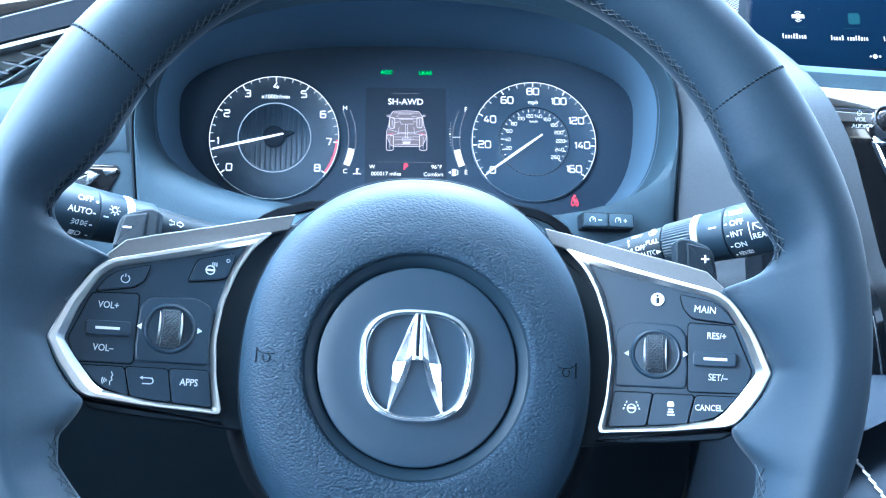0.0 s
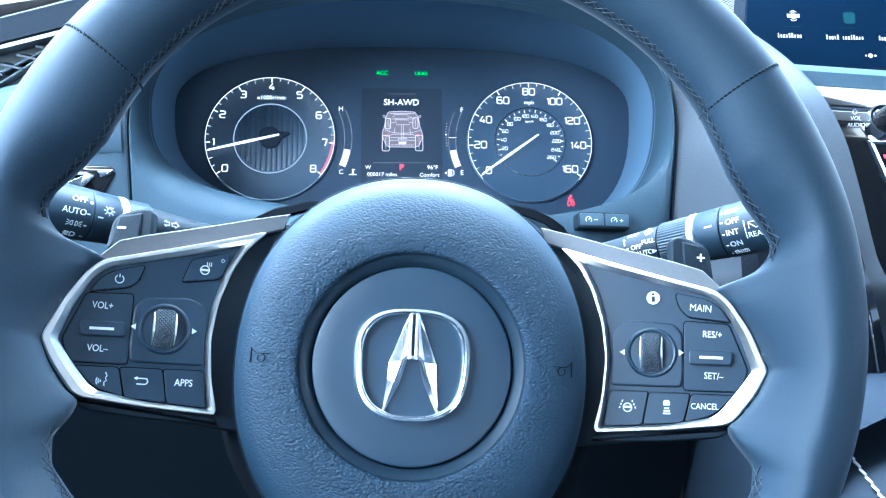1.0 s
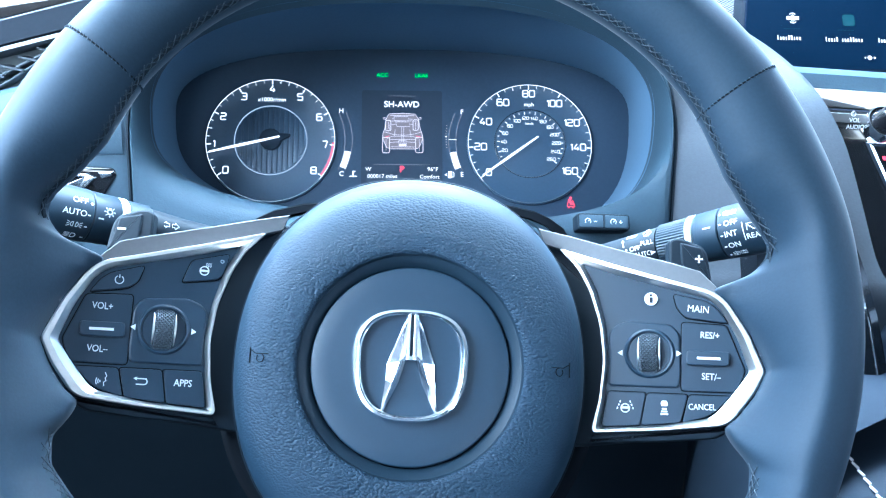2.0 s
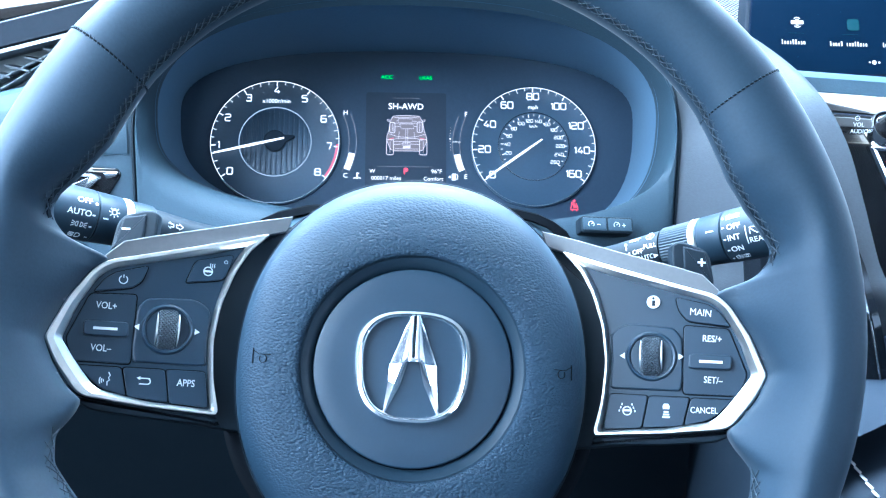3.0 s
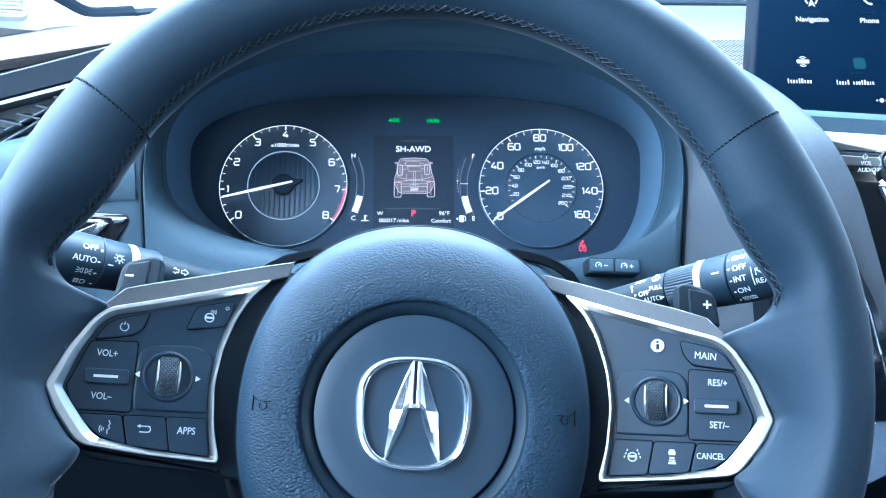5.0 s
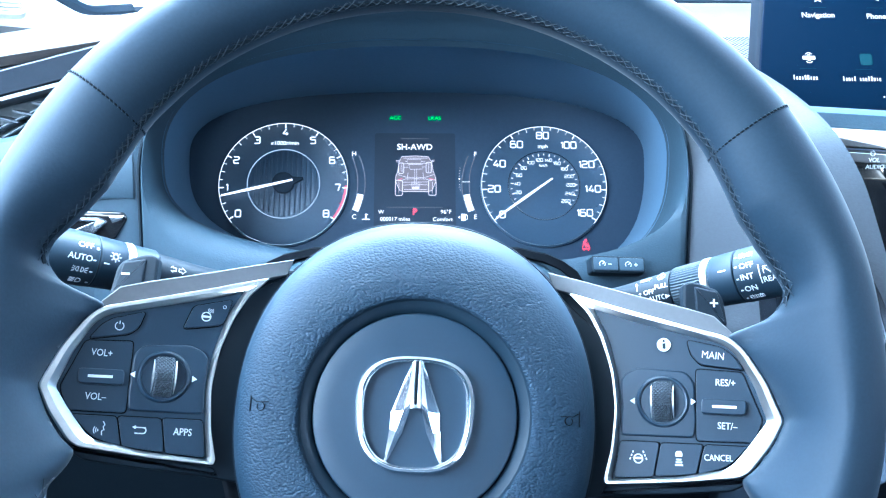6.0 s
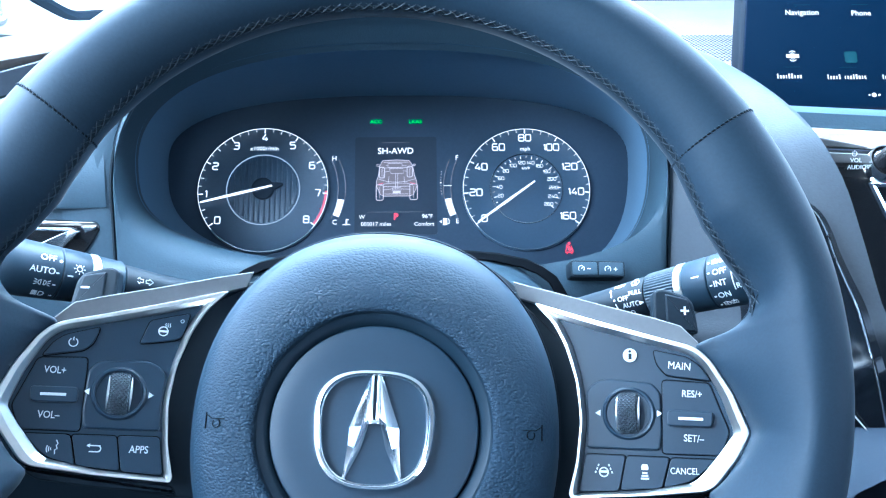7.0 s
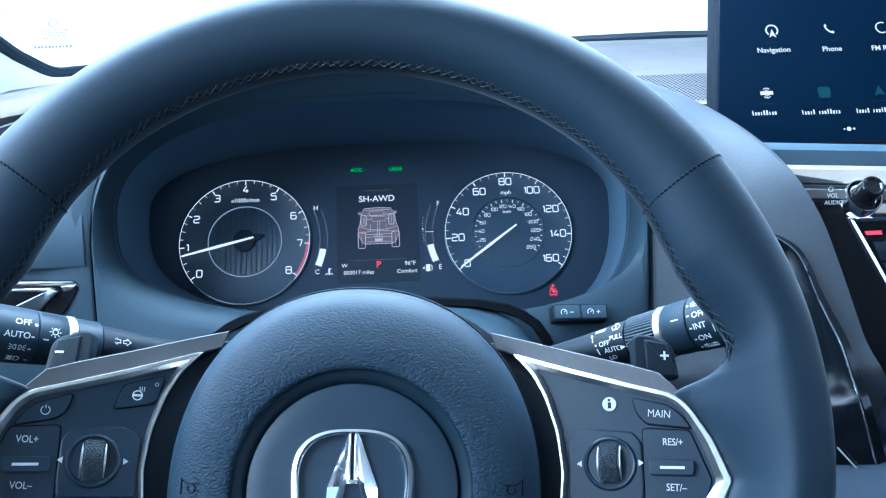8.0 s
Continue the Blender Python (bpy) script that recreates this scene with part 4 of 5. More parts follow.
def dial(name, cx, cy, R, label, big, small_step, unit, value_angle, red=False):
    d = part(name, loft([[(p[0], p[1], z) for p in circle(r, 96, cx, cy)] for r, z in ((R, -0.003), (R, -0.0004), (R - 0.0012, 0.0004), (R - 0.0022, 0.0), (0.030, -0.0005), (0.0008, -0.0005))], cap=(False, True)), dial_dark, cluster, label, 25)
    part("rim_line", strip(arc(cx, cy, R - 0.0010, -40, 220, 90), 0.0004, 0.0004, 0.0002), glow_white, d)
    part("lower_line", strip(arc(cx, cy, R - 0.0010, 222, 318, 40), 0.0004, 0.0004, 0.0001), smoked_chrome, d)
    ring = lambda r, z: [(p[0], p[1], z) for p in circle(r, 80, cx, cy)]
    part("inner_ring", loft([ring(0.0300, -0.0005), ring(0.0298, 0.0006), ring(0.0294, 0.0006), ring(0.0292, -0.0003)]), glow_ring if red else smoked_chrome, d, "thin silver ring with a faint glow added" if red else "thin dark metal ring", 30)
    n = (len(big) - 1) * small_step
    bm, bmr = bmesh.new(), bmesh.new()
    for k in range(n + 1):
        a = radians(90 + 126 - 252 * k / n)
        major = k % small_step == 0
        mid = small_step % 2 == 0 and k % small_step == small_step // 2
        r0 = R - (0.0050 if major else (0.0046 if mid else 0.0038))
        c, s = math.cos(a), math.sin(a)
        strip([(cx + r0 * c, cy + r0 * s), (cx + (R - 0.0012) * c, cy + (R - 0.0012) * s)], 0.0008 if major else 0.0004, 0.0003, 0.0002, bmr if red and k > n * 0.87 and not major else bm)
    tagged(part("scale", bm, glow_white, d), kind="stuff")
    if red:
        strip(arc(cx, cy, R - 0.0022, -36, -2, 20), 0.0022, 0.0003, 0.0002, bmr)
        part("red_zone", bmr, glow_zone, d)
    else:
        bmr.free()
    for k, t in enumerate(big):
        a = radians(90 + 126 - 252 * k / (len(big) - 1))
        r = R - (0.0070 + 0.0018 * abs(math.sin(a)) + 0.40 * numeral_width(t, 0.0056) * abs(math.cos(a)))
        numeral(t, 0.0056, 0.14, glow_white, d, cx + r * math.cos(a), cy + r * math.sin(a), 0.0003)
    words(unit, 0.0050, glow_white, d, at(cx, cy + R - 0.0185, 0.0003), "unit")
    a = radians(value_angle)
    dx, dy = math.cos(a), math.sin(a)
    tip, tail = (cx + (R - 0.003) * dx, cy + (R - 0.003) * dy), (cx - 0.008 * dx, cy - 0.008 * dy)
    bm, hw = bmesh.new(), 0.0015
    quad = [(tail[0] - dy * 0.0006, tail[1] + dx * 0.0006), (cx - dy * hw * 0.7 + 0.02 * dx, cy + dx * hw * 0.7 + 0.02 * dy), (tip[0] - dy * 0.0006, tip[1] + dx * 0.0006), (tip[0] + dy * 0.0006, tip[1] - dx * 0.0006), (cx + dy * hw * 0.7 + 0.02 * dx, cy - dx * hw * 0.7 + 0.02 * dy), (tail[0] + dy * 0.0006, tail[1] - dx * 0.0006)]
    prism(quad, 0.0035, 0.0045, bm=bm)
    part("needle", bm, glow_white, d, "lit white needle")
    return d


TX, TY, SX, SY = -0.1102, 0.2106, 0.1040, 0.2096
tach = dial("tachometer", TX, TY, 0.0535, "tachometer with a ribbed centre and red zone", list("012345678"), 4, "x1000r/min", 193.5, True)
for k in range(-6, 7):
    x = k * 0.0042
    h = math.sqrt(max(0, 0.0285 ** 2 - x * x))
    part("rib", prism([(TX + x - 0.0016, TY - h), (TX + x + 0.0016, TY - h), (TX + x + 0.0016, TY + h), (TX + x - 0.0016, TY + h)], -0.001, 0.0001, 0.0005), dial_dark, tach)
# Dark wedge modelled where the needle hub's shadow lies.
shadow_dir = radians(13.5)
part("needle_shadow", prism([(TX + r * math.cos(shadow_dir + q), TY + r * math.sin(shadow_dir + q)) for r, q in ((0.0085, -0.42), (0.0165, -0.05), (0.0165, 0.05), (0.0085, 0.42))], 0.0005, 0.0028, 0.0003), hub_black, tach)
part("needle_hub", loft([[(p[0], p[1], z) for p in circle(r, 32, TX, TY)] for r, z in ((0.009, 0), (0.009, 0.0025), (0.008, 0.003), (0.001, 0.003))], cap=(False, True)), hub_black, tach)
speed = dial("speedometer", SX, SY, 0.0525, "speedometer with a km/h inner scale", ["0", "20", "40", "60", "80", "100", "120", "140", "160"], 4, "mph", 216)
bm = bmesh.new()
for k in range(0, 27):
    a = radians(216 - k * 10 / 257.5 * 252)
    c, s = math.cos(a), math.sin(a)
    strip([(SX + (0.0262 if k % 2 else 0.0252) * c, SY + (0.0262 if k % 2 else 0.0252) * s), (SX + 0.0278 * c, SY + 0.0278 * s)], 0.0005, 0.0002, 0.0002, bm)
part("inner_scale", bm, glow_white, speed)
for k in range(20, 261, 20):
    a = radians(216 - k / 257.5 * 252)
    numeral(str(k), 0.0026, 0.12, glow_white, speed, SX + 0.0222 * math.cos(a), SY + 0.0222 * math.sin(a), 0.0002)
words("km/h", 0.0034, glow_white, speed, at(SX, SY + 0.0172, 0.0002), "unit")

info = part("information_display", prism(rounded([(-0.036, 0.172), (0.031, 0.172), (0.031, 0.256), (-0.036, 0.256)], 0.002), -0.003, -0.0026), display_black, cluster, "lit central driver display")
Z = -0.0021
words("SH-AWD", 0.0075, glow_white, info, at(-0.0027, 0.2434, Z), bold=0.006)
words("W", 0.0046, glow_white, info, at(-0.0300, 0.1868, Z))
words("000017 miles", 0.0046, glow_white, info, at(-0.0185, 0.1808, Z))
words("P", 0.0075, glow_red, info, at(-0.0025, 0.1868, Z), bold=0.015)
words("96°F", 0.0048, glow_white, info, at(0.0230, 0.1870, Z))
words("Comfort", 0.0046, glow_white, info, at(0.0203, 0.1806, Z))
part("display_line", line((-14, 251), (9, 251), w=0.25), glow_dim, info, m=at(0, 0, Z))
part("display_line", line((-26, 191), (20.5, 191), w=0.25), glow_dim, info, m=at(0, 0, Z))
bm = bmesh.new()
def plan(*pts):
    """Places of the drive drawing, in mm from its foot."""
    return [((x - 386) * 0.165, (467 - y) * 0.165 + 1) for x, y in pts]


body = plan((318, 262), (386, 258), (450, 262), (468, 290), (476, 340), (486, 368), (490, 392), (470, 440), (452, 447), (325, 447), (308, 440), (287, 392), (288, 368), (298, 340), (304, 290))
line(*body, w=0.42, closed=True, bm=bm)
for pts in (((325, 270), (447, 270)), ((299, 358), (340, 371), (388, 375), (436, 371), (478, 358)), ((322, 345), (318, 300), (456, 298), (452, 343)), ((308, 392), (340, 380), (436, 380), (468, 390)),
            ((345, 276), (415, 276), (415, 298), (345, 298), (345, 276)), ((352, 304), (420, 304), (424, 328), (360, 330), (352, 304)), ((335, 288), (345, 288)), ((415, 288), (438, 290)), ((330, 320), (352, 318)), ((424, 316), (440, 318)),
            ((383, 330), (383, 408)), ((393, 330), (393, 408)), ((322, 414), (370, 410), (404, 410), (452, 412)), ((322, 398), (454, 396)), ((368, 402), (408, 402), (410, 417), (366, 417), (368, 402)), ((330, 436), (446, 436)),
            ((350, 345), (345, 385)), ((424, 345), (430, 385))):
    line(*plan(*pts), w=0.32, bm=bm)
for x0, x1, y0, y1 in ((302, 328, 296, 352), (440, 466, 292, 348), (287, 322, 388, 468), (453, 490, 385, 466)):
    line(*rounded(plan((x0, y0), (x1, y0), (x1, y1), (x0, y1)), 1.4), w=0.55, closed=True, bm=bm)
    line(*plan(((x0 + x1) / 2, y0 + 10), ((x0 + x1) / 2, y1 - 10)), w=0.3, bm=bm)
for pts in (((304, 284), (288, 282), (290, 290), (304, 291)), ((468, 282), (482, 280), (480, 288), (468, 289))):
    line(*plan(*pts), w=0.45, bm=bm)
prism([(x * MM, y * MM) for x, y in plan((369, 433), (407, 432), (407, 421), (369, 422))], 0, 0.00014, bm=bm)
part("drive_fill", prism([(x * MM, y * MM) for x, y in body[::-1]], -0.0001, 0.0), glow("backlit_pink_haze", (1.0, 0.76, 0.72), 0.026), info, m=at(-0.0022, 0.2002, Z))
part("drive_graphic", bm, glow_pink, info, "pale line drawing of a vehicle", m=at(-0.0022, 0.2002, Z))
bm = line(*plan((298, 386), (322, 379)), w=0.6)
line(*plan((454, 378), (480, 384)), w=0.6, bm=bm)
part("tail_lamps", bm, glow_zone, info, m=at(-0.0022, 0.2002, Z + 0.0001))
for side, x0, t0, t1 in ((-1, -0.0490, "H", "C"), (1, 0.0445, "F", "E")):
    words(t0, 0.0056, glow_white, cluster, at(-0.0530 if side < 0 else 0.0476, 0.2373, Z))
    words(t1, 0.0056, glow_white, cluster, at(-0.0520 if side < 0 else 0.0472, 0.1827, Z))
    curve = [(-side * 0.0055 * (1 - ((y - 211) / 25) ** 2), y) for y in range(186, 237, 2)]
    gx = (-0.0546 if side < 0 else 0.0474)
    g = part("bar_gauge", strip([(gx + c[0] + side * 0.0004, c[1] * MM) for c in curve], 0.0005, Z, 0.0001), glow_dim, cluster)
    part("bar_gauge_edge", strip([(gx + c[0] - side * 0.0056, c[1] * MM) for c in curve], 0.0005, Z, 0.0001), glow_dim, g)
    part("bar_gauge_level", strip([(gx + c[0] - side * 0.0026, c[1] * MM) for c in curve[1:9]], 0.0050, Z, 0.0002), glow_white, g, "lit level bar")
part("fuel_tick", line((36.4, 213), (43.0, 213), w=0.35), glow_white, cluster, m=at(0, 0, Z))
bm = bmesh.new()
for k in range(9):
    prism(circle(0.0007 if k == 4 else 0.0003, 8, 0.0342 + 0.0006 * (k / 4 - 1) ** 2, 0.2060 + 0.0024 * k), 0, 0.0001, bm=bm)
part("trip_dots", bm, glow_white, cluster, m=at(0, 0, Z))
bm = line((-2.4, -1.4), (-1.2, -1.0), (0, -1.4), (1.2, -1.0), (2.4, -1.4), w=0.5)
line((0, -0.8), (0, 2.4), w=0.9, bm=bm)
line((0, 2), (1.4, 2), w=0.5, bm=bm)
part("coolant_mark", bm, glow_white, cluster, m=at(-0.0424, 0.1822, Z) @ Matrix.Scale(1.3, 4))
bm = prism([(-0.0014, -0.0022), (0.0012, -0.0022), (0.0012, 0.0022), (-0.0014, 0.0022)], 0, 0.0001)
line((1.4, -1.4), (2.4, -1.4), (2.4, 1.0), (1.6, 2.0), w=0.4, bm=bm)
prism([(-0.0036, 0), (-0.0022, 0.0009), (-0.0022, -0.0009)], 0, 0.0001, bm=bm)
part("fuel_mark", bm, glow_white, cluster, m=at(0.0374, 0.1825, Z) @ Matrix.Scale(1.3, 4))
words("ACC", 0.0048, glow_green, cluster, at(-0.0190, 0.2695, Z), bold=0.01)
words("LKAS", 0.0048, glow_green, cluster, at(0.0138, 0.2693, Z), bold=0.01)
bm = prism(circle(0.0009, 12, 0, 0.0032), 0, 0.0001)
line((-0.7, 1.6), (0.2, -0.6), (0.2, -1.6), w=1.3, bm=bm)
line((-1.4, 1.6), (-2.4, -2.0), w=0.45, bm=bm)
line((1.2, 1.6), (2.4, -2.0), w=0.45, bm=bm)
line((-2.6, -2.6), (2.6, -2.6), w=0.5, bm=bm)
line((-1.6, -3.8), (-1.2, -2.8), w=0.5, bm=bm)
line((1.6, -3.8), (1.2, -2.8), w=0.5, bm=bm)
line((-1.8, 2.4), (2.0, -1.4), w=0.4, bm=bm)
part("belt_warning", bm, glow_red, cluster, "red seat belt warning mark", m=at(0.1368, 0.1592, Z) @ Matrix.Scale(1.25, 4))


# ---- dashboard ----
def zz(p):
    return Vector((p[0], p[1], p[2] + HUB.z))


def super_ring(y, hw, top, bot, mid, nu, nl, n=96, tilt=0.0, lean=0.0):
    out = []
    for i in range(n):
        t = 2 * math.pi * i / n
        c, s = math.cos(t), math.sin(t)
        e = nu if s >= 0 else nl
        x = hw * math.copysign(abs(c) ** (2 / e), c)
        z = mid + ((top - mid) if s >= 0 else (mid - bot)) * math.copysign(abs(s) ** (2 / e), s)
        z -= lean * x * max(0.0, -s) * (2.0 if x > 0 else 1.0)
        out.append(zz((x, y + tilt * (z - mid), z)))
    return out


dash = thing("dashboard", Matrix.Identity(4), "dark soft-touch dashboard with a hooded instrument binnacle", "dashboard")
part("binnacle", loft([
    super_ring(0.42, 0.207, 0.166, -0.062, 0.07, 2.4, 9), super_ring(0.300, 0.1865, 0.197, -0.062, 0.07, 2.2, 9), super_ring(0.262, 0.1862, 0.196, -0.06, 0.07, 2.2, 9), super_ring(0.2575, 0.185, 0.1945, -0.058, 0.07, 2.2, 9),
    super_ring(0.2560, 0.1838, 0.192, -0.02, 0.075, 2.25, 5), super_ring(0.2565, 0.1832, 0.189, 0.012, 0.083, 2.3, 3.4), super_ring(0.2600, 0.1826, 0.1865, 0.017, 0.085, 2.3, 3),
    super_ring(0.2680, 0.1815, 0.1840, 0.017, 0.085, 2.3, 2.9, lean=0.06), super_ring(0.276, 0.1795, 0.178, 0.0165, 0.085, 2.3, 2.8, lean=0.07), super_ring(0.290, 0.178, 0.1665, 0.013, 0.085, 2.4, 2.8, lean=0.07)]), soft_plastic, dash, "smooth hood and surround of the dials", 45)
part("binnacle_lining", loft([super_ring(0.2840, 0.1782, 0.1708, 0.0150, 0.085, 2.4, 2.8, lean=0.07), super_ring(0.35, 0.184, 0.157, -0.001, 0.085, 2.4, 2.8, lean=0.07), super_ring(0.46, 0.195, 0.130, -0.024, 0.085, 2.4, 2.8, lean=0.07)]), hood_lining, dash, "hood lining, its blue colour lifted in place of glare", 45)
part("binnacle_seam", tube([p for p in super_ring(0.2592, 0.1872, 0.197, -0.06, 0.07, 2.2, 9)], 0.0012, 6, True), dark_plastic, dash)

# cowl sweeping from the hood down to the console
ridge = smooth_line([(0.165, 0.335, 0.192), (0.196, 0.32, 0.177), (0.219, 0.30, 0.164), (0.240, 0.28, 0.149), (0.256, 0.25, 0.130), (0.268, 0.225, 0.109), (0.280, 0.21, 0.081), (0.289, 0.20, 0.047), (0.299, 0.19, 0.006), (0.310, 0.185, -0.024), (0.32, 0.24, -0.08), (0.33, 0.34, -0.12)], 4)
seam_r = smooth_line([(0.145, 0.31, 0.196), (0.158, 0.275, 0.160), (0.172, 0.262, 0.135), (0.182, 0.259, 0.11), (0.187, 0.259, 0.085), (0.187, 0.259, 0.06), (0.187, 0.259, 0.035), (0.187, 0.259, 0.01), (0.187, 0.259, -0.015), (0.187, 0.262, -0.04), (0.187, 0.31, -0.075), (0.187, 0.38, -0.11)], 4)
def cowl_rings():
    rings = []
    for t, bulge in ((0, 0), (0.2, 0.006), (0.45, 0.012), (0.7, 0.014), (0.88, 0.008), (0.96, 0.003), (1.0, 0.0)):
        rings.append([zz(Vector(a).lerp(Vector(b), t) - Vector((0, bulge * 0.8, -bulge * 0.2))) for a, b in zip(seam_r, ridge)])
    rings.append([zz(Vector(b) + Vector((0.004, 0.012, -0.002))) for b in ridge])
    rings.append([zz(Vector(b) + Vector((0.006, 0.09, -0.004))) for b in ridge])
    return rings
part("side_cowl", loft(cowl_rings(), closed=False), cowl_skin, dash, "smooth swept cowl beside the dials", 60)

part("side_cowl", loft([[zz((-a[0] + dx, a[1] + dy, a[2] + dz)) for a in seam_r] for dx, dy, dz in ((0, 0, 0), (-0.008, -0.0015, 0), (-0.03, 0.002, -0.004), (-0.05, 0.012, -0.008))], closed=False), soft_plastic, dash, "", 60)

# gloss insert in the cowl
g_out = smooth_line([(0.2284, 0.2130, 0.0741), (0.2484, 0.2090, 0.0711), (0.2574, 0.2060, 0.0671), (0.2642, 0.2020, 0.0609), (0.2690, 0.1970, 0.0502), (0.2727, 0.1920, 0.0372), (0.2779, 0.1860, 0.0228), (0.2829, 0.1790, 0.0089), (0.2860, 0.1700, -0.0092), (0.2883, 0.1610, -0.0265), (0.2963, 0.1570, -0.0615)], 4)
g_in = smooth_line([(0.218, 0.212, 0.066), (0.220, 0.210, 0.062), (0.222, 0.208, 0.056), (0.224, 0.205, 0.048), (0.224, 0.202, 0.035), (0.224, 0.199, 0.020), (0.224, 0.195, 0.005), (0.224, 0.189, -0.012), (0.224, 0.182, -0.035), (0.224, 0.175, -0.06), (0.226, 0.17, -0.10)], 4)
gi = part("gloss_insert", loft([[zz(Vector(a) + Vector((0, 0.02, 0))) for a in g_out], [zz(a) for a in g_out], [zz(Vector(a).lerp(Vector(b), 0.08) - Vector((0, 0.004, 0))) for a, b in zip(g_out, g_in)],
      [zz(Vector(a).lerp(Vector(b), 0.25) - Vector((0, 0.001, 0))) for a, b in zip(g_out, g_in)], [zz(Vector(a).lerp(Vector(b), 0.5) + Vector((0, 0.006, 0))) for a, b in zip(g_out, g_in)], [zz(b) for b in g_in], [zz(Vector(b) + Vector((0, 0.03, 0))) for b in g_in]], closed=False), insert_black, dash, "piano black insert with a drawn reflection along its edge", 40)
# Metal line laid along the edge in place of its reflection.
part("insert_reflection", tube([zz(Vector(a).lerp(Vector(c), 0.10) - Vector((0, 0.0042, 0))) for a, c in zip(g_out, g_in)], 0.0006, 6), smoked_chrome, gi, "thin bright line drawn for the edge's reflection")

part("insert_glint", tube(smooth_line([zz((0.271, 0.166, -0.0455)), zz((0.282, 0.1655, -0.0465)), zz((0.292, 0.167, -0.0445))], 4), 0.0005, 6), satin_chrome, gi, "thin bright moulding line")
part("insert_glint", tube([zz((0.268, 0.160, -0.050)), zz((0.281, 0.1545, -0.066)), zz((0.296, 0.150, -0.078))], 0.0005, 6), satin_chrome, gi)

# top of the dashboard
def top_rings(x0, x1, rows, n=12):
    return [[zz((x0 + (x1 - x0) * i / n, y - 0.10 * ((x0 + (x1 - x0) * i / n - 0.3) / 0.8) ** 2 * min(1, max(0, (y - 0.3) / 0.5)), z - 0.04 * min(1, max(0, (-0.12 - (x0 + (x1 - x0) * i / n)) / 0.3)))) for i in range(n + 1)] for y, z in rows]
part("top_pad", loft(top_rings(-0.75, 1.35, [(0.378, 0.161), (0.40, 0.168), (0.47, 0.190), (0.548, 0.213), (0.552, 0.2145), (0.60, 0.228), (0.70, 0.249), (0.80, 0.262), (0.84, 0.262), (0.86, 0.24)], 28), closed=False), dash_leather, dash, "grained upper pad below the windscreen", 50)
bm = bmesh.new()
for i in range(74):
    for j in range(20):
        x, y = 0.19 + 0.0037 * i + 0.0012 * j, 0.386 + 0.0045 * j
        z = float(np.interp(y, (0.378, 0.40, 0.47, 0.548), (0.161, 0.168, 0.190, 0.213))) + 0.0002
        x, w, l = x + 0.00185 * (j % 2), 0.0011, 0.0016
        loft([[zz((x + w * math.cos(a), y + l * math.sin(a), z + 0.31 * l * math.sin(a) + dz)) for a in (k * math.pi / 3 for k in range(6))] for dz in (-0.001, 0.0002)], cap=(True, True), bm=bm)
tagged(part("speaker_grille", bm, dark_plastic, dash, "fine perforated speaker grille"), kind="stuff")

# driver's side end of the dashboard
def end_rings(profile, xs, drop):
    return [[zz((x, y, z + drop * min(1, max(0, (z - 0.06) / 0.06)) * (x + 0.236))) for x in xs] for y, z in profile]
XS = [-0.19, -0.21, -0.236, -0.26, -0.29, -0.33, -0.38, -0.45, -0.60]
part("end_fascia", loft(end_rings([(0.38, -0.11), (0.30, -0.075), (0.266, -0.045), (0.2635, -0.02), (0.2635, 0.05), (0.2635, 0.0612), (0.2572, 0.0622), (0.2565, 0.064), (0.258, 0.095), (0.264, 0.108), (0.274, 0.1125), (0.30, 0.113)], XS, 0.26), closed=False), soft_plastic, dash, "soft dark panel beside the binnacle", 40)
part("end_trim", loft(end_rings([(0.33, 0.138), (0.286, 0.1385), (0.282, 0.1402), (0.284, 0.1430), (0.297, 0.1445), (0.31, 0.1445)], XS, 0.26), closed=False), grey_trim, dash, "satin grey trim over the vent", 40)
part("end_band", loft(end_rings([(0.31, 0.1435), (0.300, 0.147), (0.302, 0.163), (0.312, 0.167)], XS, 0.26), closed=False), display_case, dash, "", 40)
part("end_line", tube([zz((x, 0.305, 0.163 + 0.26 * (x + 0.236))) for x in XS], 0.0016, 6), grey_trim, dash)
part("end_pad", loft(end_rings([(0.312, 0.162), (0.305, 0.168), (0.308, 0.178), (0.325, 0.187), (0.40, 0.195), (0.56, 0.206), (0.72, 0.214)], [-0.14] + XS, 0.16), closed=False), dash_leather, dash, "padded grained dashboard end", 50)
vent = thing("air_vent", Matrix.Identity(4), "dark grey latticed air vent at the dashboard's end", "air vent")
part("duct", loft(end_rings([(0.290, 0.113), (0.302, 0.114), (0.305, 0.126), (0.302, 0.138), (0.290, 0.139)], [-0.215] + XS[2:], 0.26), closed=False), vent_grey, vent)
for k in range(-9, 4):
    x, z = -0.2786 + 0.0134 * k, 0.1209 + (0.0059 if k > 0 else 0.0042) * k
    part("slat", loft([[zz((x + dx, y, z + dz)) for dx, dz in ((-0.001, 0.0004), (0.0155, -0.0033), (0.0155, -0.0046), (-0.001, -0.0009))] for y in (0.2855, 0.312)], cap=(True, True)), cowl_skin, vent)
for line_x, line_z in (((-0.45, -0.33, -0.30, -0.2819, -0.2471, -0.236), (0.069, 0.094, 0.104, 0.1129, 0.1301, 0.1355)), ((-0.45, -0.33, -0.30, -0.2745, -0.2577, -0.246), (0.062, 0.087, 0.096, 0.1103, 0.1208, 0.128))):
    part("blade", loft([[zz((x, y, z + dz)) for x, z in zip(line_x, line_z)] for y, dz in ((0.2885, 0), (0.2892, 0.0008), (0.32, 0.0008), (0.32, -0.0008), (0.2892, -0.0008), (0.2885, 0))], closed=False), vent_grey, vent)

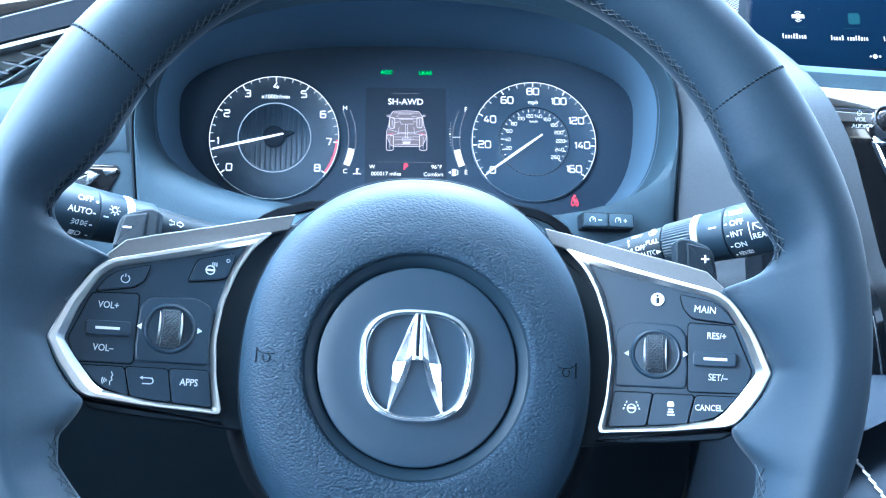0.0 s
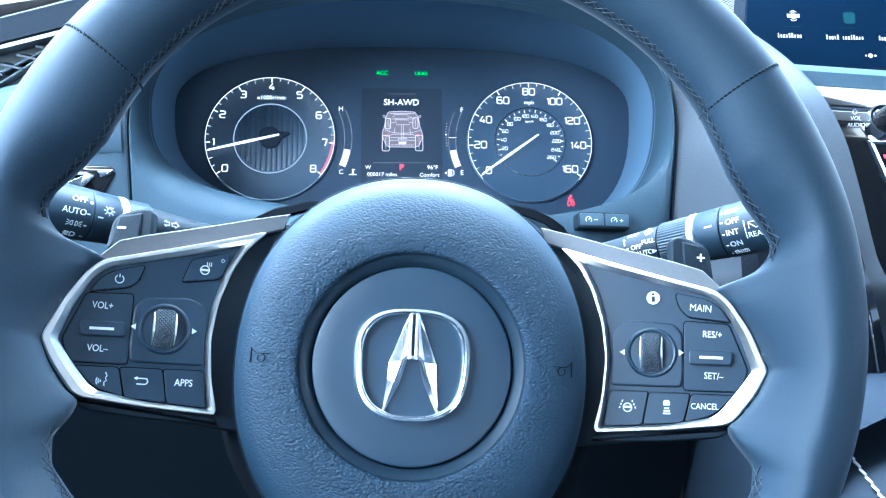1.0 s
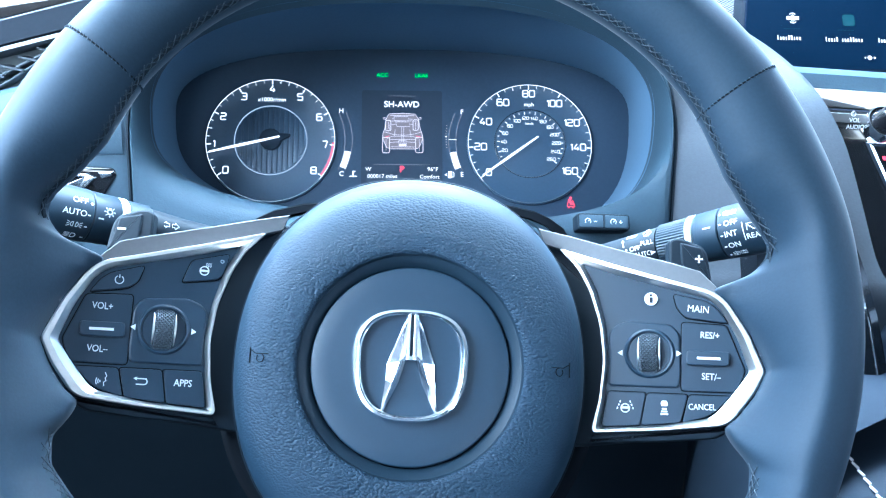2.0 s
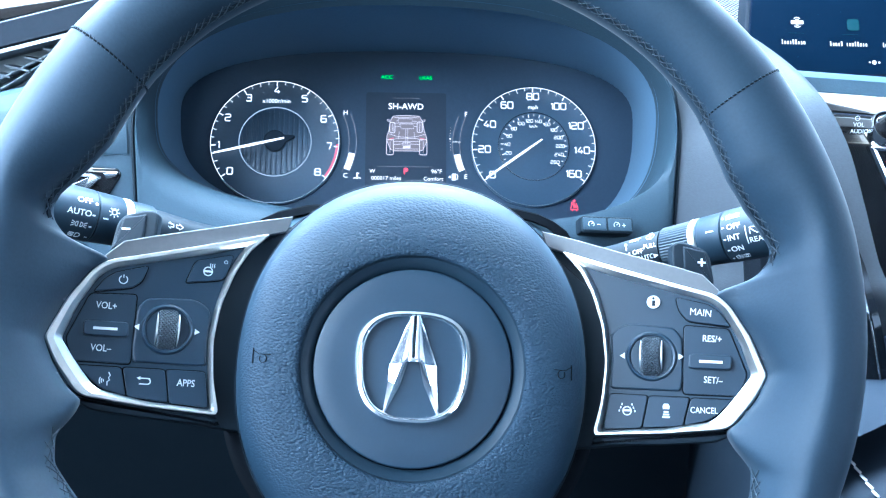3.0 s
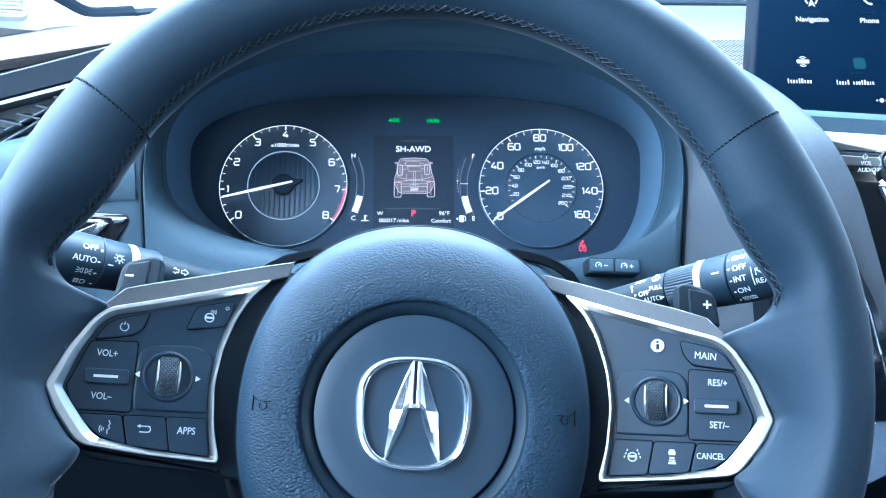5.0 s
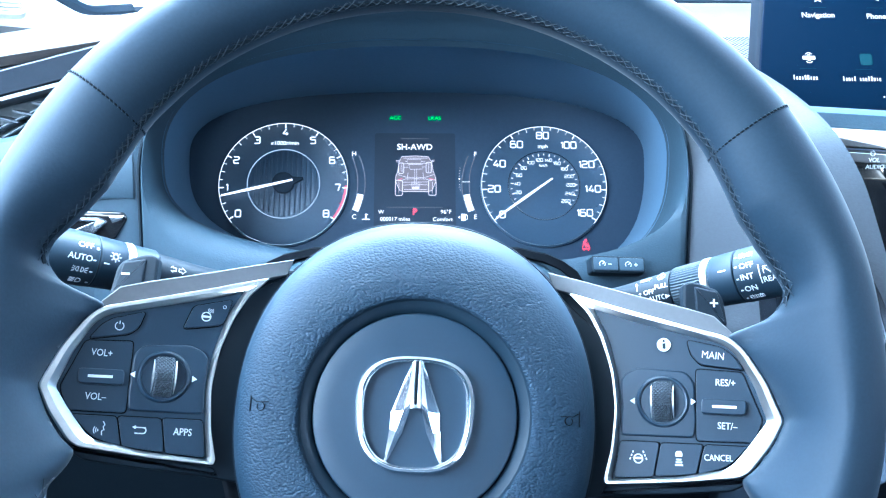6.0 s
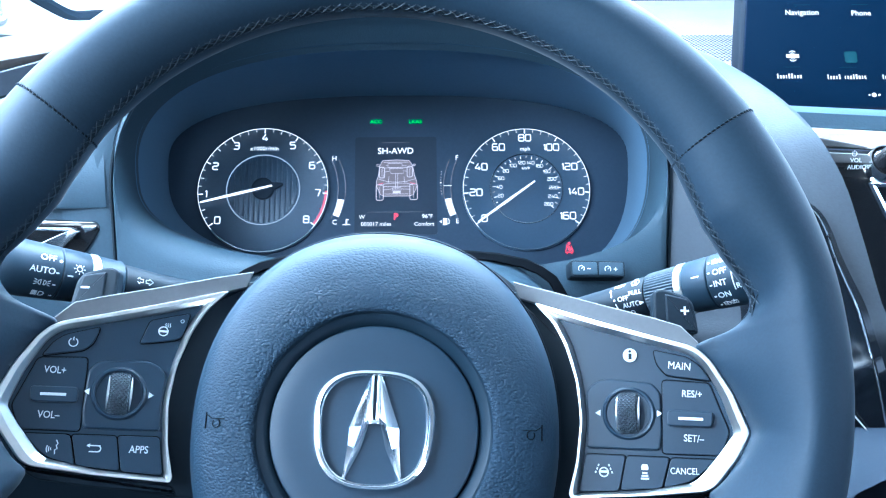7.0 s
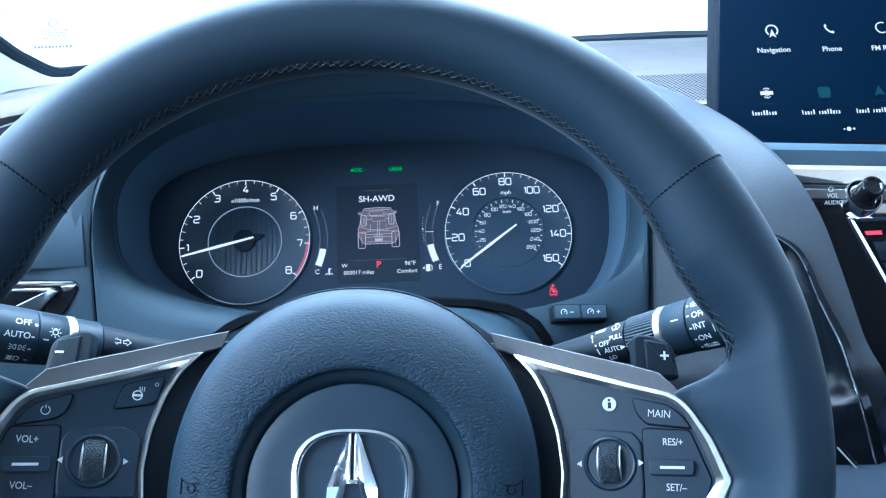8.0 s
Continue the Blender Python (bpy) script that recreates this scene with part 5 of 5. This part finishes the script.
# chrome-edged pocket on the driver's side
pocket = thing("trim_bezel", Matrix.Translation(zz((0, 0.2575, 0))) @ Matrix.Rotation(radians(90), 4, "X"), "gloss black triangular bezel with a bright wedge", "trim")
part("bezel_plate", prism(rounded([(-0.30, 0.057), (-0.197, 0.0535), (-0.1945, 0.049), (-0.205, 0.034), (-0.213, 0.027), (-0.30, 0.012)], 0.003), -0.006, 0.001, 0.001), gloss_black, pocket)
part("wedge", prism([(-0.2135, 0.050), (-0.208, 0.047), (-0.2225, 0.0335), (-0.230, 0.035), (-0.236, 0.039), (-0.2155, 0.0475), (-0.2395, 0.048), (-0.2395, 0.050)][::-1], 0.0, 0.004, 0.0006), smoked_chrome, pocket, "bright wedge")
part("flange", prism([(-0.2065, 0.0505), (-0.1965, 0.051), (-0.198, 0.048), (-0.2045, 0.046)][::-1], 0.0, 0.0025, 0.0006), smoked_chrome, pocket)

dim = thing("dimmer_switch", COLUMN @ Matrix.Translation((0.1363, 0.1147, -0.2205)) @ Matrix.Rotation(radians(7), 4, "Y"), "pair of small grey dashboard dimmer buttons", "switch")
part("switch_frame", prism(rounded([(-0.0188, -0.0058), (0.0188, -0.0054), (0.0188, 0.0058), (-0.0188, 0.0058)], 0.0022), -0.01, 0.0006, 0.0004), dark_plastic, dim)
for s in (-1, 1):
    b = part("key", prism(rounded([(s * 0.0091 - 0.0084, -0.0043), (s * 0.0091 + 0.0084, -0.0043), (s * 0.0091 + 0.0084, 0.0046), (s * 0.0091 - 0.0084, 0.0046)], 0.0010), 0, 0.0014, 0.0004), soft_plastic, dim)
    bm = ring_line(-2.5, 0, 2.0, 0.35, -40, 220)
    line((-2.5, 0), (-1.3, 1.0), w=0.4, bm=bm)
    line((1.6, 0), (4.0, 0), w=0.4, bm=bm)
    if s > 0:
        line((2.8, -1.2), (2.8, 1.2), w=0.4, bm=bm)
    part("key_mark", bm, print_white, b, m=at(s * 0.0091, 0, 0.0014))

# ---- centre display ----
display = thing("center_display", COLUMN @ Matrix.Translation((0.268, 0.247, -0.268)), "wide black touch display with lit icons", "display")
sc = lambda x, y: (x * MM - 0.268, y * MM - 0.247)
part("display_body", prism(rounded([sc(257.5, 247), sc(520, 247), sc(520, 400), sc(279.5, 400)], 0.006), -0.018, -0.001, 0.002), display_case, display, "black display housing")
part("display_screen", prism(rounded([sc(261, 249), sc(516, 249), sc(516, 397), sc(283, 397)], 0.004), -0.002, 0.0, 0.0004), screen_glass, display, "dark blue lit screen")
part("display_picture", prism([sc(262.5, 250.5), sc(514, 250.5), sc(514, 396), sc(283.8, 396)], 0.0, 0.0001), glow_blue, display)
part("stand_foot", prism(rounded([sc(250, 287), sc(272, 287), sc(272, 294), sc(254, 294)], 0.003), -0.03, -0.016, 0.002), dark_plastic, display)
words("Navigation", 0.0062, glow_white, display, at(*sc(317.5, 330.3), 0.0002), bold=0.006)
words("Phone", 0.0062, glow_white, display, at(*sc(364, 329.5), 0.0002), bold=0.006)
words("FM Radio", 0.0061, glow_white, display, at(*sc(407, 328.8), 0.0002), bold=0.006)
bm = ring_line(0, 0.5, 4.6, 1.2, -50, 230)
prism([(-0.0028, -0.0058), (0, 0.0016), (0.0028, -0.0058), (0, -0.0040)], 0, 0.0001, bm=bm)
part("navigation_icon", bm, glow_white, display, m=at(*sc(318.5, 347.4), 0.0002))
bm = line((-3, 3.4), (-2.4, 0.4), (0.2, -2.4), (3.4, -3.4), w=1.3)
line((-3.2, 3.6), (-1.8, 2.6), w=1.8, bm=bm)
line((1.8, -2.2), (3.6, -3.4), w=1.8, bm=bm)
part("phone_icon", bm, glow_white, display, m=at(*sc(364.5, 347.4), 0.0002))
part("radio_icon", ring_line(0, 0, 4.6, 1.0, 60, 300), glow_white, display, m=at(*sc(407, 347), 0.0002))
bm = line((-5, 0), (5, 0), w=3.0)
for k in (1, 2):
    ring_line(0, 1.0, 1.6 * k, 0.6, 40, 140, bm)
    ring_line(0, -1.0, 1.6 * k, 0.6, 220, 320, bm)
part("satellite_radio_icon", bm, glow_white, display, m=at(*sc(306, 293.2), 0.0002))
part("mirroring_icon", prism(rounded([(-0.0048, -0.0048), (0.0048, -0.0048), (0.0048, 0.0048), (-0.0048, 0.0048)], 0.002), 0, 0.0001), glow_teal, display, m=at(*sc(351.1, 292), 0.0002))
part("arrow_icon", prism([(-0.0045, -0.0048), (0, 0.0048), (0.0045, -0.0048), (0, -0.003)], 0, 0.0001), glow_teal, display, m=at(*sc(394.5, 292), 0.0002))
for x, y, w in ((302.2, 276.2, 21), (346.5, 275.3, 32), (389, 275, 32)):
    bm = bmesh.new()
    for k in range(int(w / 2.2)):
        h = 2.6 + 1.3 * ((k * 7) % 5 in (0, 3))
        if k != 5 or w < 30:
            line((-w / 2 + k * 2.2 + 1.0, -1.7), (-w / 2 + k * 2.2 + 1.0, -1.7 + h), w=0.8 + 0.3 * (k % 3), bm=bm)
    tagged(part("caption_bars", bm, glow_white, display, m=at(*sc(x, y), 0.0002)), kind="stuff")
for x, y in ((318, 337), (364, 337), (304.5, 284), (348, 283.5), (392, 283)):
    part("divider_line", line((-6.5, 0), (6.5, 0), w=0.22), glow_teal, display, m=at(*sc(x, y), 0.0002))
bm = prism(circle(0.0018, 16, 0, 0), 0, 0.0001)
prism(circle(0.0009, 12, 0.0040, 0), 0, 0.0001, bm=bm)
prism(circle(0.0007, 12, -0.0036, 0), 0, 0.0001, bm=bm)
part("page_dots", bm, glow_white, display, m=at(*sc(365, 260.3), 0.0002))
bm = bmesh.new()
rng = random.Random(8)
for k in range(26):
    prism(circle(rng.uniform(0.0002, 0.0004), 6, *sc(rng.uniform(285, 420), rng.uniform(256, 380))), 0.0001, 0.0002, bm=bm)
tagged(part("star_dots", bm, glow_teal, display), kind="stuff")

# ---- centre stack ----
stack = thing("audio_panel", Matrix.Identity(4), "piano black audio panel under a bright inlay", "audio panel")
part("silver_wedge", prism([(0.2755, 0.1060), (0.279, 0.1004), (0.3065, 0.0984), (0.309, 0.0993)], 0.0, 0.003, 0.0006), grey_trim, stack, "grey painted wedge below the inlay", m=Matrix.Translation(zz((0, 0.2412, 0))) @ Matrix.Rotation(radians(90), 4, "X"))
XC = [0.225, 0.26, 0.30, 0.35, 0.42, 0.52]
def bar_rows(profile):
    return [[zz((x, y - 0.03 * (x - 0.3), z - 0.055 * (x - 0.27))) for x in XC] for y, z in profile]
part("shelf", loft(bar_rows([(0.36, 0.128), (0.30, 0.1275), (0.258, 0.126), (0.25, 0.122), (0.248, 0.1125), (0.25, 0.112)]), closed=False), soft_plastic, stack, "soft ledge below the display", 40)
part("inlay", loft(bar_rows([(0.25, 0.1125), (0.2455, 0.1118), (0.242, 0.1095), (0.241, 0.1005), (0.245, 0.0995)]), closed=False), wood_trim, stack, "bright metallic inlay", 40)
part("panel", loft(bar_rows([(0.26, 0.0998), (0.238, 0.0995), (0.2355, 0.097), (0.2335, 0.088), (0.233, 0.07), (0.236, -0.10)]), closed=False), gloss_black, stack, "piano black fascia", 40)
part("silver_band", loft(bar_rows([(0.2345, 0.0970), (0.2325, 0.0966), (0.2325, 0.0912), (0.2335, 0.0907)]), closed=False), grey_trim, stack)
face = lambda x, z, y=0.2315: Matrix.Translation(zz((x, y, z))) @ Matrix.Rotation(radians(90), 4, "X")
words("VOL", 0.0039, print_white, stack, face(0.2977, 0.0912), bold=0.01)
words("AUDIO", 0.0039, print_white, stack, face(0.2985, 0.0868), bold=0.01)
bm = ring_line(0, 0, 1.5, 0.4, 120, 420)
line((0, 0.8), (0, 2.2), w=0.4, bm=bm)
part("power_mark", bm, print_white, stack, m=face(0.2965, 0.0955))
knob_pose = Vector((0.06, -0.84, 0.54)).to_track_quat("Z", "Y").to_matrix().to_4x4()
knob = thing("volume_knob", Matrix.Translation(zz((0.3168, 0.2290, 0.0905))) @ knob_pose, "black volume knob with a chrome ring", "knob")
kr = lambda r, z: [(p[0], p[1], z) for p in circle(r, 40)]
part("knob_ring", loft([kr(0.0118, -0.010), kr(0.0118, 0.0004), kr(0.0115, 0.0010), kr(0.0109, 0.0010), kr(0.0104, 0.0)]), chrome, knob, "chrome ring", 40)
part("knob_body", loft([kr(0.0104, -0.001), kr(0.0090, 0.0015), kr(0.0076, 0.004), kr(0.0070, 0.009), kr(0.0070, 0.012), kr(0.0064, 0.0130), kr(0.0052, 0.0130), kr(0.0046, 0.0122), kr(0.0006, 0.0122)], cap=(True, True)), gloss_black, knob, "", 30)
part("knob_cap_ring", loft([kr(0.0069, 0.0124), kr(0.0064, 0.0136), kr(0.0057, 0.0136), kr(0.0050, 0.0124)]), gloss_black, knob, "", 40)
climate = thing("climate_panel", face(0.31, 0.0745), "climate control panel in a chrome frame", "climate panel")
co, ci = [(-0.0042, 0.0026), (0.12, 0.0016), (0.12, -0.060), (0.030, -0.0475), (0.0215, -0.0435), (-0.0035, 0.001)], [(0.0015, -0.0002), (0.118, -0.001), (0.118, -0.057), (0.0315, -0.0452), (0.0255, -0.042), (0.0022, -0.0015)]
part("chrome_frame", loft([[(*p, z) for p in q] for q, z in ((co, -0.004), (co, 0.001), ([Vector(a).lerp(Vector(b), 0.4) for a, b in zip(co, ci)], 0.0026), (ci, 0.0012), (ci, -0.004))]), chrome, climate, "bright chrome frame", 40)
part("climate_face", prism(ci, -0.006, -0.0012), gloss_black, climate)
part("red_display", prism([(0.0092, -0.0070), (0.11, -0.0070), (0.11, -0.0096), (0.0104, -0.0096)], -0.001, -0.0006), glow_red, climate, "lit red bar")
for k in range(2):
    part("climate_key", prism(rounded([(0.014 + 0.007 * k, -0.014 - 0.014 * k), (0.11, -0.014 - 0.014 * k), (0.11, -0.0265 - 0.014 * k), (0.0195 + 0.007 * k, -0.0265 - 0.014 * k)], 0.001), -0.002, 0.0006, 0.0005), satin_plastic, climate)

# ---- console side, footwell ----
console = thing("center_console", Matrix.Identity(4), "padded black centre console with pale stitching", "console")
part("console_pad", loft([[zz((x, y, z + 0.22 * (y - 0.10))) for y in (0.30, 0.20, 0.10, 0.0, -0.15, -0.40)] for x, z in ((0.222, -0.40), (0.224, -0.14), (0.232, -0.115), (0.248, -0.098), (0.262, -0.090), (0.30, -0.078), (0.40, -0.07))], closed=False), console_leather, console, "soft padded console flank", 50)
bm = bmesh.new()
for k in range(60):
    y = 0.20 - 0.0068 * k
    tube([zz((0.2505, y, -0.0945 + 0.22 * (y - 0.10))), zz((0.2515, y - 0.005, -0.0945 + 0.22 * (y - 0.105)))], 0.0008, 5, bm=bm)
tagged(part("console_stitching", bm, pale_thread, console, "row of pale stitches"), kind="stuff")
part("lower_trim", loft([[zz((x, y, z)) for y in (0.26, 0.2, 0.1)] for x, z in ((0.20, -0.25), (0.225, -0.10), (0.245, -0.075), (0.27, -0.062), (0.32, -0.055))], closed=False), console_leather, console)
solid("knee_panel", loft([[zz((x, y, z)) for x in (-0.62, -0.3, -0.1, 0.1, 0.26)] for y, z in ((0.27, -0.055), (0.31, -0.075), (0.36, -0.13), (0.42, -0.28), (0.50, -0.40))], closed=False), dark_plastic, "matt black knee panel under the dashboard", "panel", kind="structure")

# ---- body shell: floor, doors, roof, pillars, glass ----
solid("floor", box(-0.7, 1.45, -2.6, 1.0, 0.40, 0.44), carpet, "black carpeted car floor", "floor", kind="structure")
solid("firewall", box(-0.7, 1.45, 0.60, 0.64, 0.44, 1.17), carpet, "black carpeted firewall", "wall", kind="structure")
for name, x0, x1 in (("door_1", -0.62, -0.56), ("door_2", 1.30, 1.36)):
    d = thing(name, Matrix.Identity(4), "dark padded car door below its window", "door", kind="structure")
    part("door_panel", box(x0, x1, -1.2, 0.62, 0.44, 1.16, 0.012), soft_plastic, d)
    part("rear_panel", box(x0, x1, -2.6, -1.21, 0.44, 1.16, 0.012), soft_plastic, d)
    part("middle_pillar", box(x0, x1, -0.95, -0.80, 1.16, 1.47), headliner, d)
    part("rear_pillar", box(x0, x1, -2.6, -2.2, 1.16, 1.47), headliner, d)
    part("header", box(x0, x1, -2.6, 0.16, 1.47, 1.53), headliner, d)
solid("wall_rear", box(-0.62, 1.36, -2.66, -2.60, 0.44, 1.20), soft_plastic, "dark boot wall of the cabin", "wall", kind="structure")
solid("ceiling", box(-0.64, 1.38, -2.6, 0.16, 1.53, 1.56, 0.01), headliner, "pale grey cloth headliner", "ceiling", kind="structure")
def seat(name, x):
    s = thing(name, Matrix.Translation((x, -0.62, 0.44)), "black leather car seat", "seat", "front seats")
    part("base", box(-0.2, 0.2, -0.22, 0.2, 0.0, 0.13, 0.01), dark_plastic, s)
    part("cushion", box(-0.25, 0.25, -0.25, 0.28, 0.12, 0.30, 0.05), pebbled, s)
    part("backrest", loft([[(sx * 0.25, y, z) for sx, y in ((-1, -0.20 - 0.25 * (z - 0.25)), (1, -0.20 - 0.25 * (z - 0.25)), (0.9, -0.32 - 0.25 * (z - 0.25)), (-0.9, -0.32 - 0.25 * (z - 0.25)))] for z in (0.25, 0.4, 0.58, 0.71, 0.74)], cap=(True, True)), pebbled, s)
    part("headrest", box(-0.13, 0.13, -0.44, -0.34, 0.75, 0.90, 0.03), pebbled, s)
seat("car_seat", 0.0)
seat("car_seat", 0.72)

# pillar and windscreen
def pillar(name, sx, off):
    P = lambda x, y, z: zz((sx * x + off, y, z))
    edge = smooth_line([(0.355, 0.80, 0.243), (0.378, 0.782, 0.239), (0.396, 0.762, 0.237), (0.413, 0.74, 0.247), (0.434, 0.70, 0.268), (0.47, 0.58, 0.335), (0.51, 0.38, 0.44), (0.54, 0.16, 0.525), (0.55, 0.05, 0.55)], 4)
    inner = smooth_line([(0.36, 0.74, 0.232), (0.38, 0.68, 0.226), (0.40, 0.62, 0.222), (0.44, 0.54, 0.222), (0.48, 0.46, 0.235), (0.52, 0.36, 0.30), (0.55, 0.22, 0.40), (0.57, 0.05, 0.50), (0.575, -0.05, 0.535)], 4)
    inner = [i - Vector((0, 0, 0.014)) if i.z < 0.24 else i for i in inner]
    outer = [Vector(e) + Vector((0.09, 0.0, -0.01)) for e in edge]
    rings = [[P(*o) for o in outer], [P(*(Vector(e) + Vector((0.02, 0.02, 0.012)))) for e in edge], [P(*e) for e in edge], [P(*(Vector(e).lerp(Vector(i), 0.3) - Vector((0.008, 0, -0.006)))) for e, i in zip(edge, inner)], [P(*i) for i in inner], [P(*(Vector(i) + Vector((0.09, -0.05, -0.04)))) for i in inner]]
    ob = solid(name, loft(rings, closed=False), pillar_cloth, "pale grey windscreen pillar trim", "pillar", smooth=50, kind="structure")
    part("windscreen_seal", tube([P(e[0], e[1] - 0.004, e[2] + 0.004) for e in edge], 0.009, 8), dark_plastic, ob, "black rubber edge of the windscreen")
pillar("pillar_1", -1, 0)
pillar("pillar_2", 1, 0.74)
part("windscreen_seal", tube([zz((-0.355, 0.795, 0.246)), zz((-0.2, 0.83, 0.258)), zz((0.1, 0.855, 0.268)), zz((0.37, 0.862, 0.273)), zz((0.64, 0.855, 0.268)), zz((0.94, 0.83, 0.258)), zz((1.095, 0.795, 0.246))], 0.006, 8), dark_plastic, dash, "black rubber edge of the windscreen")
demist = thing("demister_vent", Matrix.Translation(zz((-0.422, 0.565, 0.232))) @ Matrix.Rotation(radians(35), 4, "Z") @ Matrix.Rotation(radians(62), 4, "X"), "pale louvred demister outlet in the corner trim", "air vent")
part("outlet_frame", loft([[(*p, z) for p in rounded([(-w, -h), (w, -h), (w, h), (-w, h)], 0.012, 4)] for w, h, z in ((0.034, 0.020, -0.004), (0.033, 0.019, 0.003), (0.030, 0.016, 0.003), (0.029, 0.015, -0.004))]), pillar_cloth, demist)
for k in range(6):
    part("louvre", box(-0.028, 0.028, -0.0135 + 0.0048 * k, -0.0110 + 0.0048 * k, -0.003, 0.0015, 0.0005), pillar_cloth, demist)
glass = bpy.data.materials.new("windscreen_glass")
glass.use_nodes = True
gb = glass.node_tree.nodes["Principled BSDF"]
gb.inputs["Transmission Weight"].default_value, gb.inputs["Roughness"].default_value, gb.inputs["IOR"].default_value = 1.0, 0.0, 1.01
gb.inputs["Base Color"].default_value = (0.93, 0.97, 0.96, 1)
screen = solid("windscreen", loft([[zz((x, y - 0.10 * ((x - 0.37) / 0.8) ** 2, z)) for x in (-0.50, -0.3, 0, 0.37, 0.74, 1.04, 1.24)] for y, z in ((0.87, 0.264), (0.52, 0.43), (0.16, 0.545))], closed=False), glass, "clear laminated windscreen", "windscreen", kind="structure")
screen.visible_shadow = False
stick = thing("windscreen_label", Matrix.Translation(zz((-0.380, 0.735, 0.289))) @ Matrix.Rotation(radians(60), 4, "X"), "printed approval mark on the windscreen glass", "label")
bm = bmesh.new()
for k, (y, w) in enumerate(((0, 30), (-4, 26), (-8, 28), (-12, 30), (-24, 46))):
    for j in range(int(w / 4)):
        line((-w / 2 + 4 * j, y), (-w / 2 + 4 * j + (2.4 if (j * 5 + k) % 3 else 3.2), y), w=1.3 if k < 4 else 3.2, bm=bm)
tagged(part("label_bars", bm, grey_trim, stick), kind="stuff")
part("label_oval", ring_line(-6, 10, 5.5, 1.0), grey_trim, stick)

# ---- outside ----
ground = solid("ground", box(-300, 300, -300, 300, -0.05, 0.0), asphalt, "grey asphalt yard", "ground", kind="structure")
hall = thing("clad_building", Matrix.Translation((0.5, 9.0, 0)), "pale building clad in ribbed white sheet", "building")
part("wall", box(-12, 12, 0.08, 4, 0, 8.5), clad, hall)
rib = mesh_of(box(-0.07, 0.07, 0.068, 0.09, 0, 8.5, 0.004), "cladding_rib", clad)
for k in range(80):
    part("cladding_rib", rib, clad, hall, m=Matrix.Translation((-11.9 + 0.3 * k, 0, 0)))
part("plinth", box(-12.05, 12.05, 0.0, 0.3, 0, 1.37, 0.02), asphalt, hall, "grey base of the wall")
part("roof_edge", box(-12.1, 12.1, -0.1, 4.1, 8.5, 8.7, 0.02), grey_trim, hall)
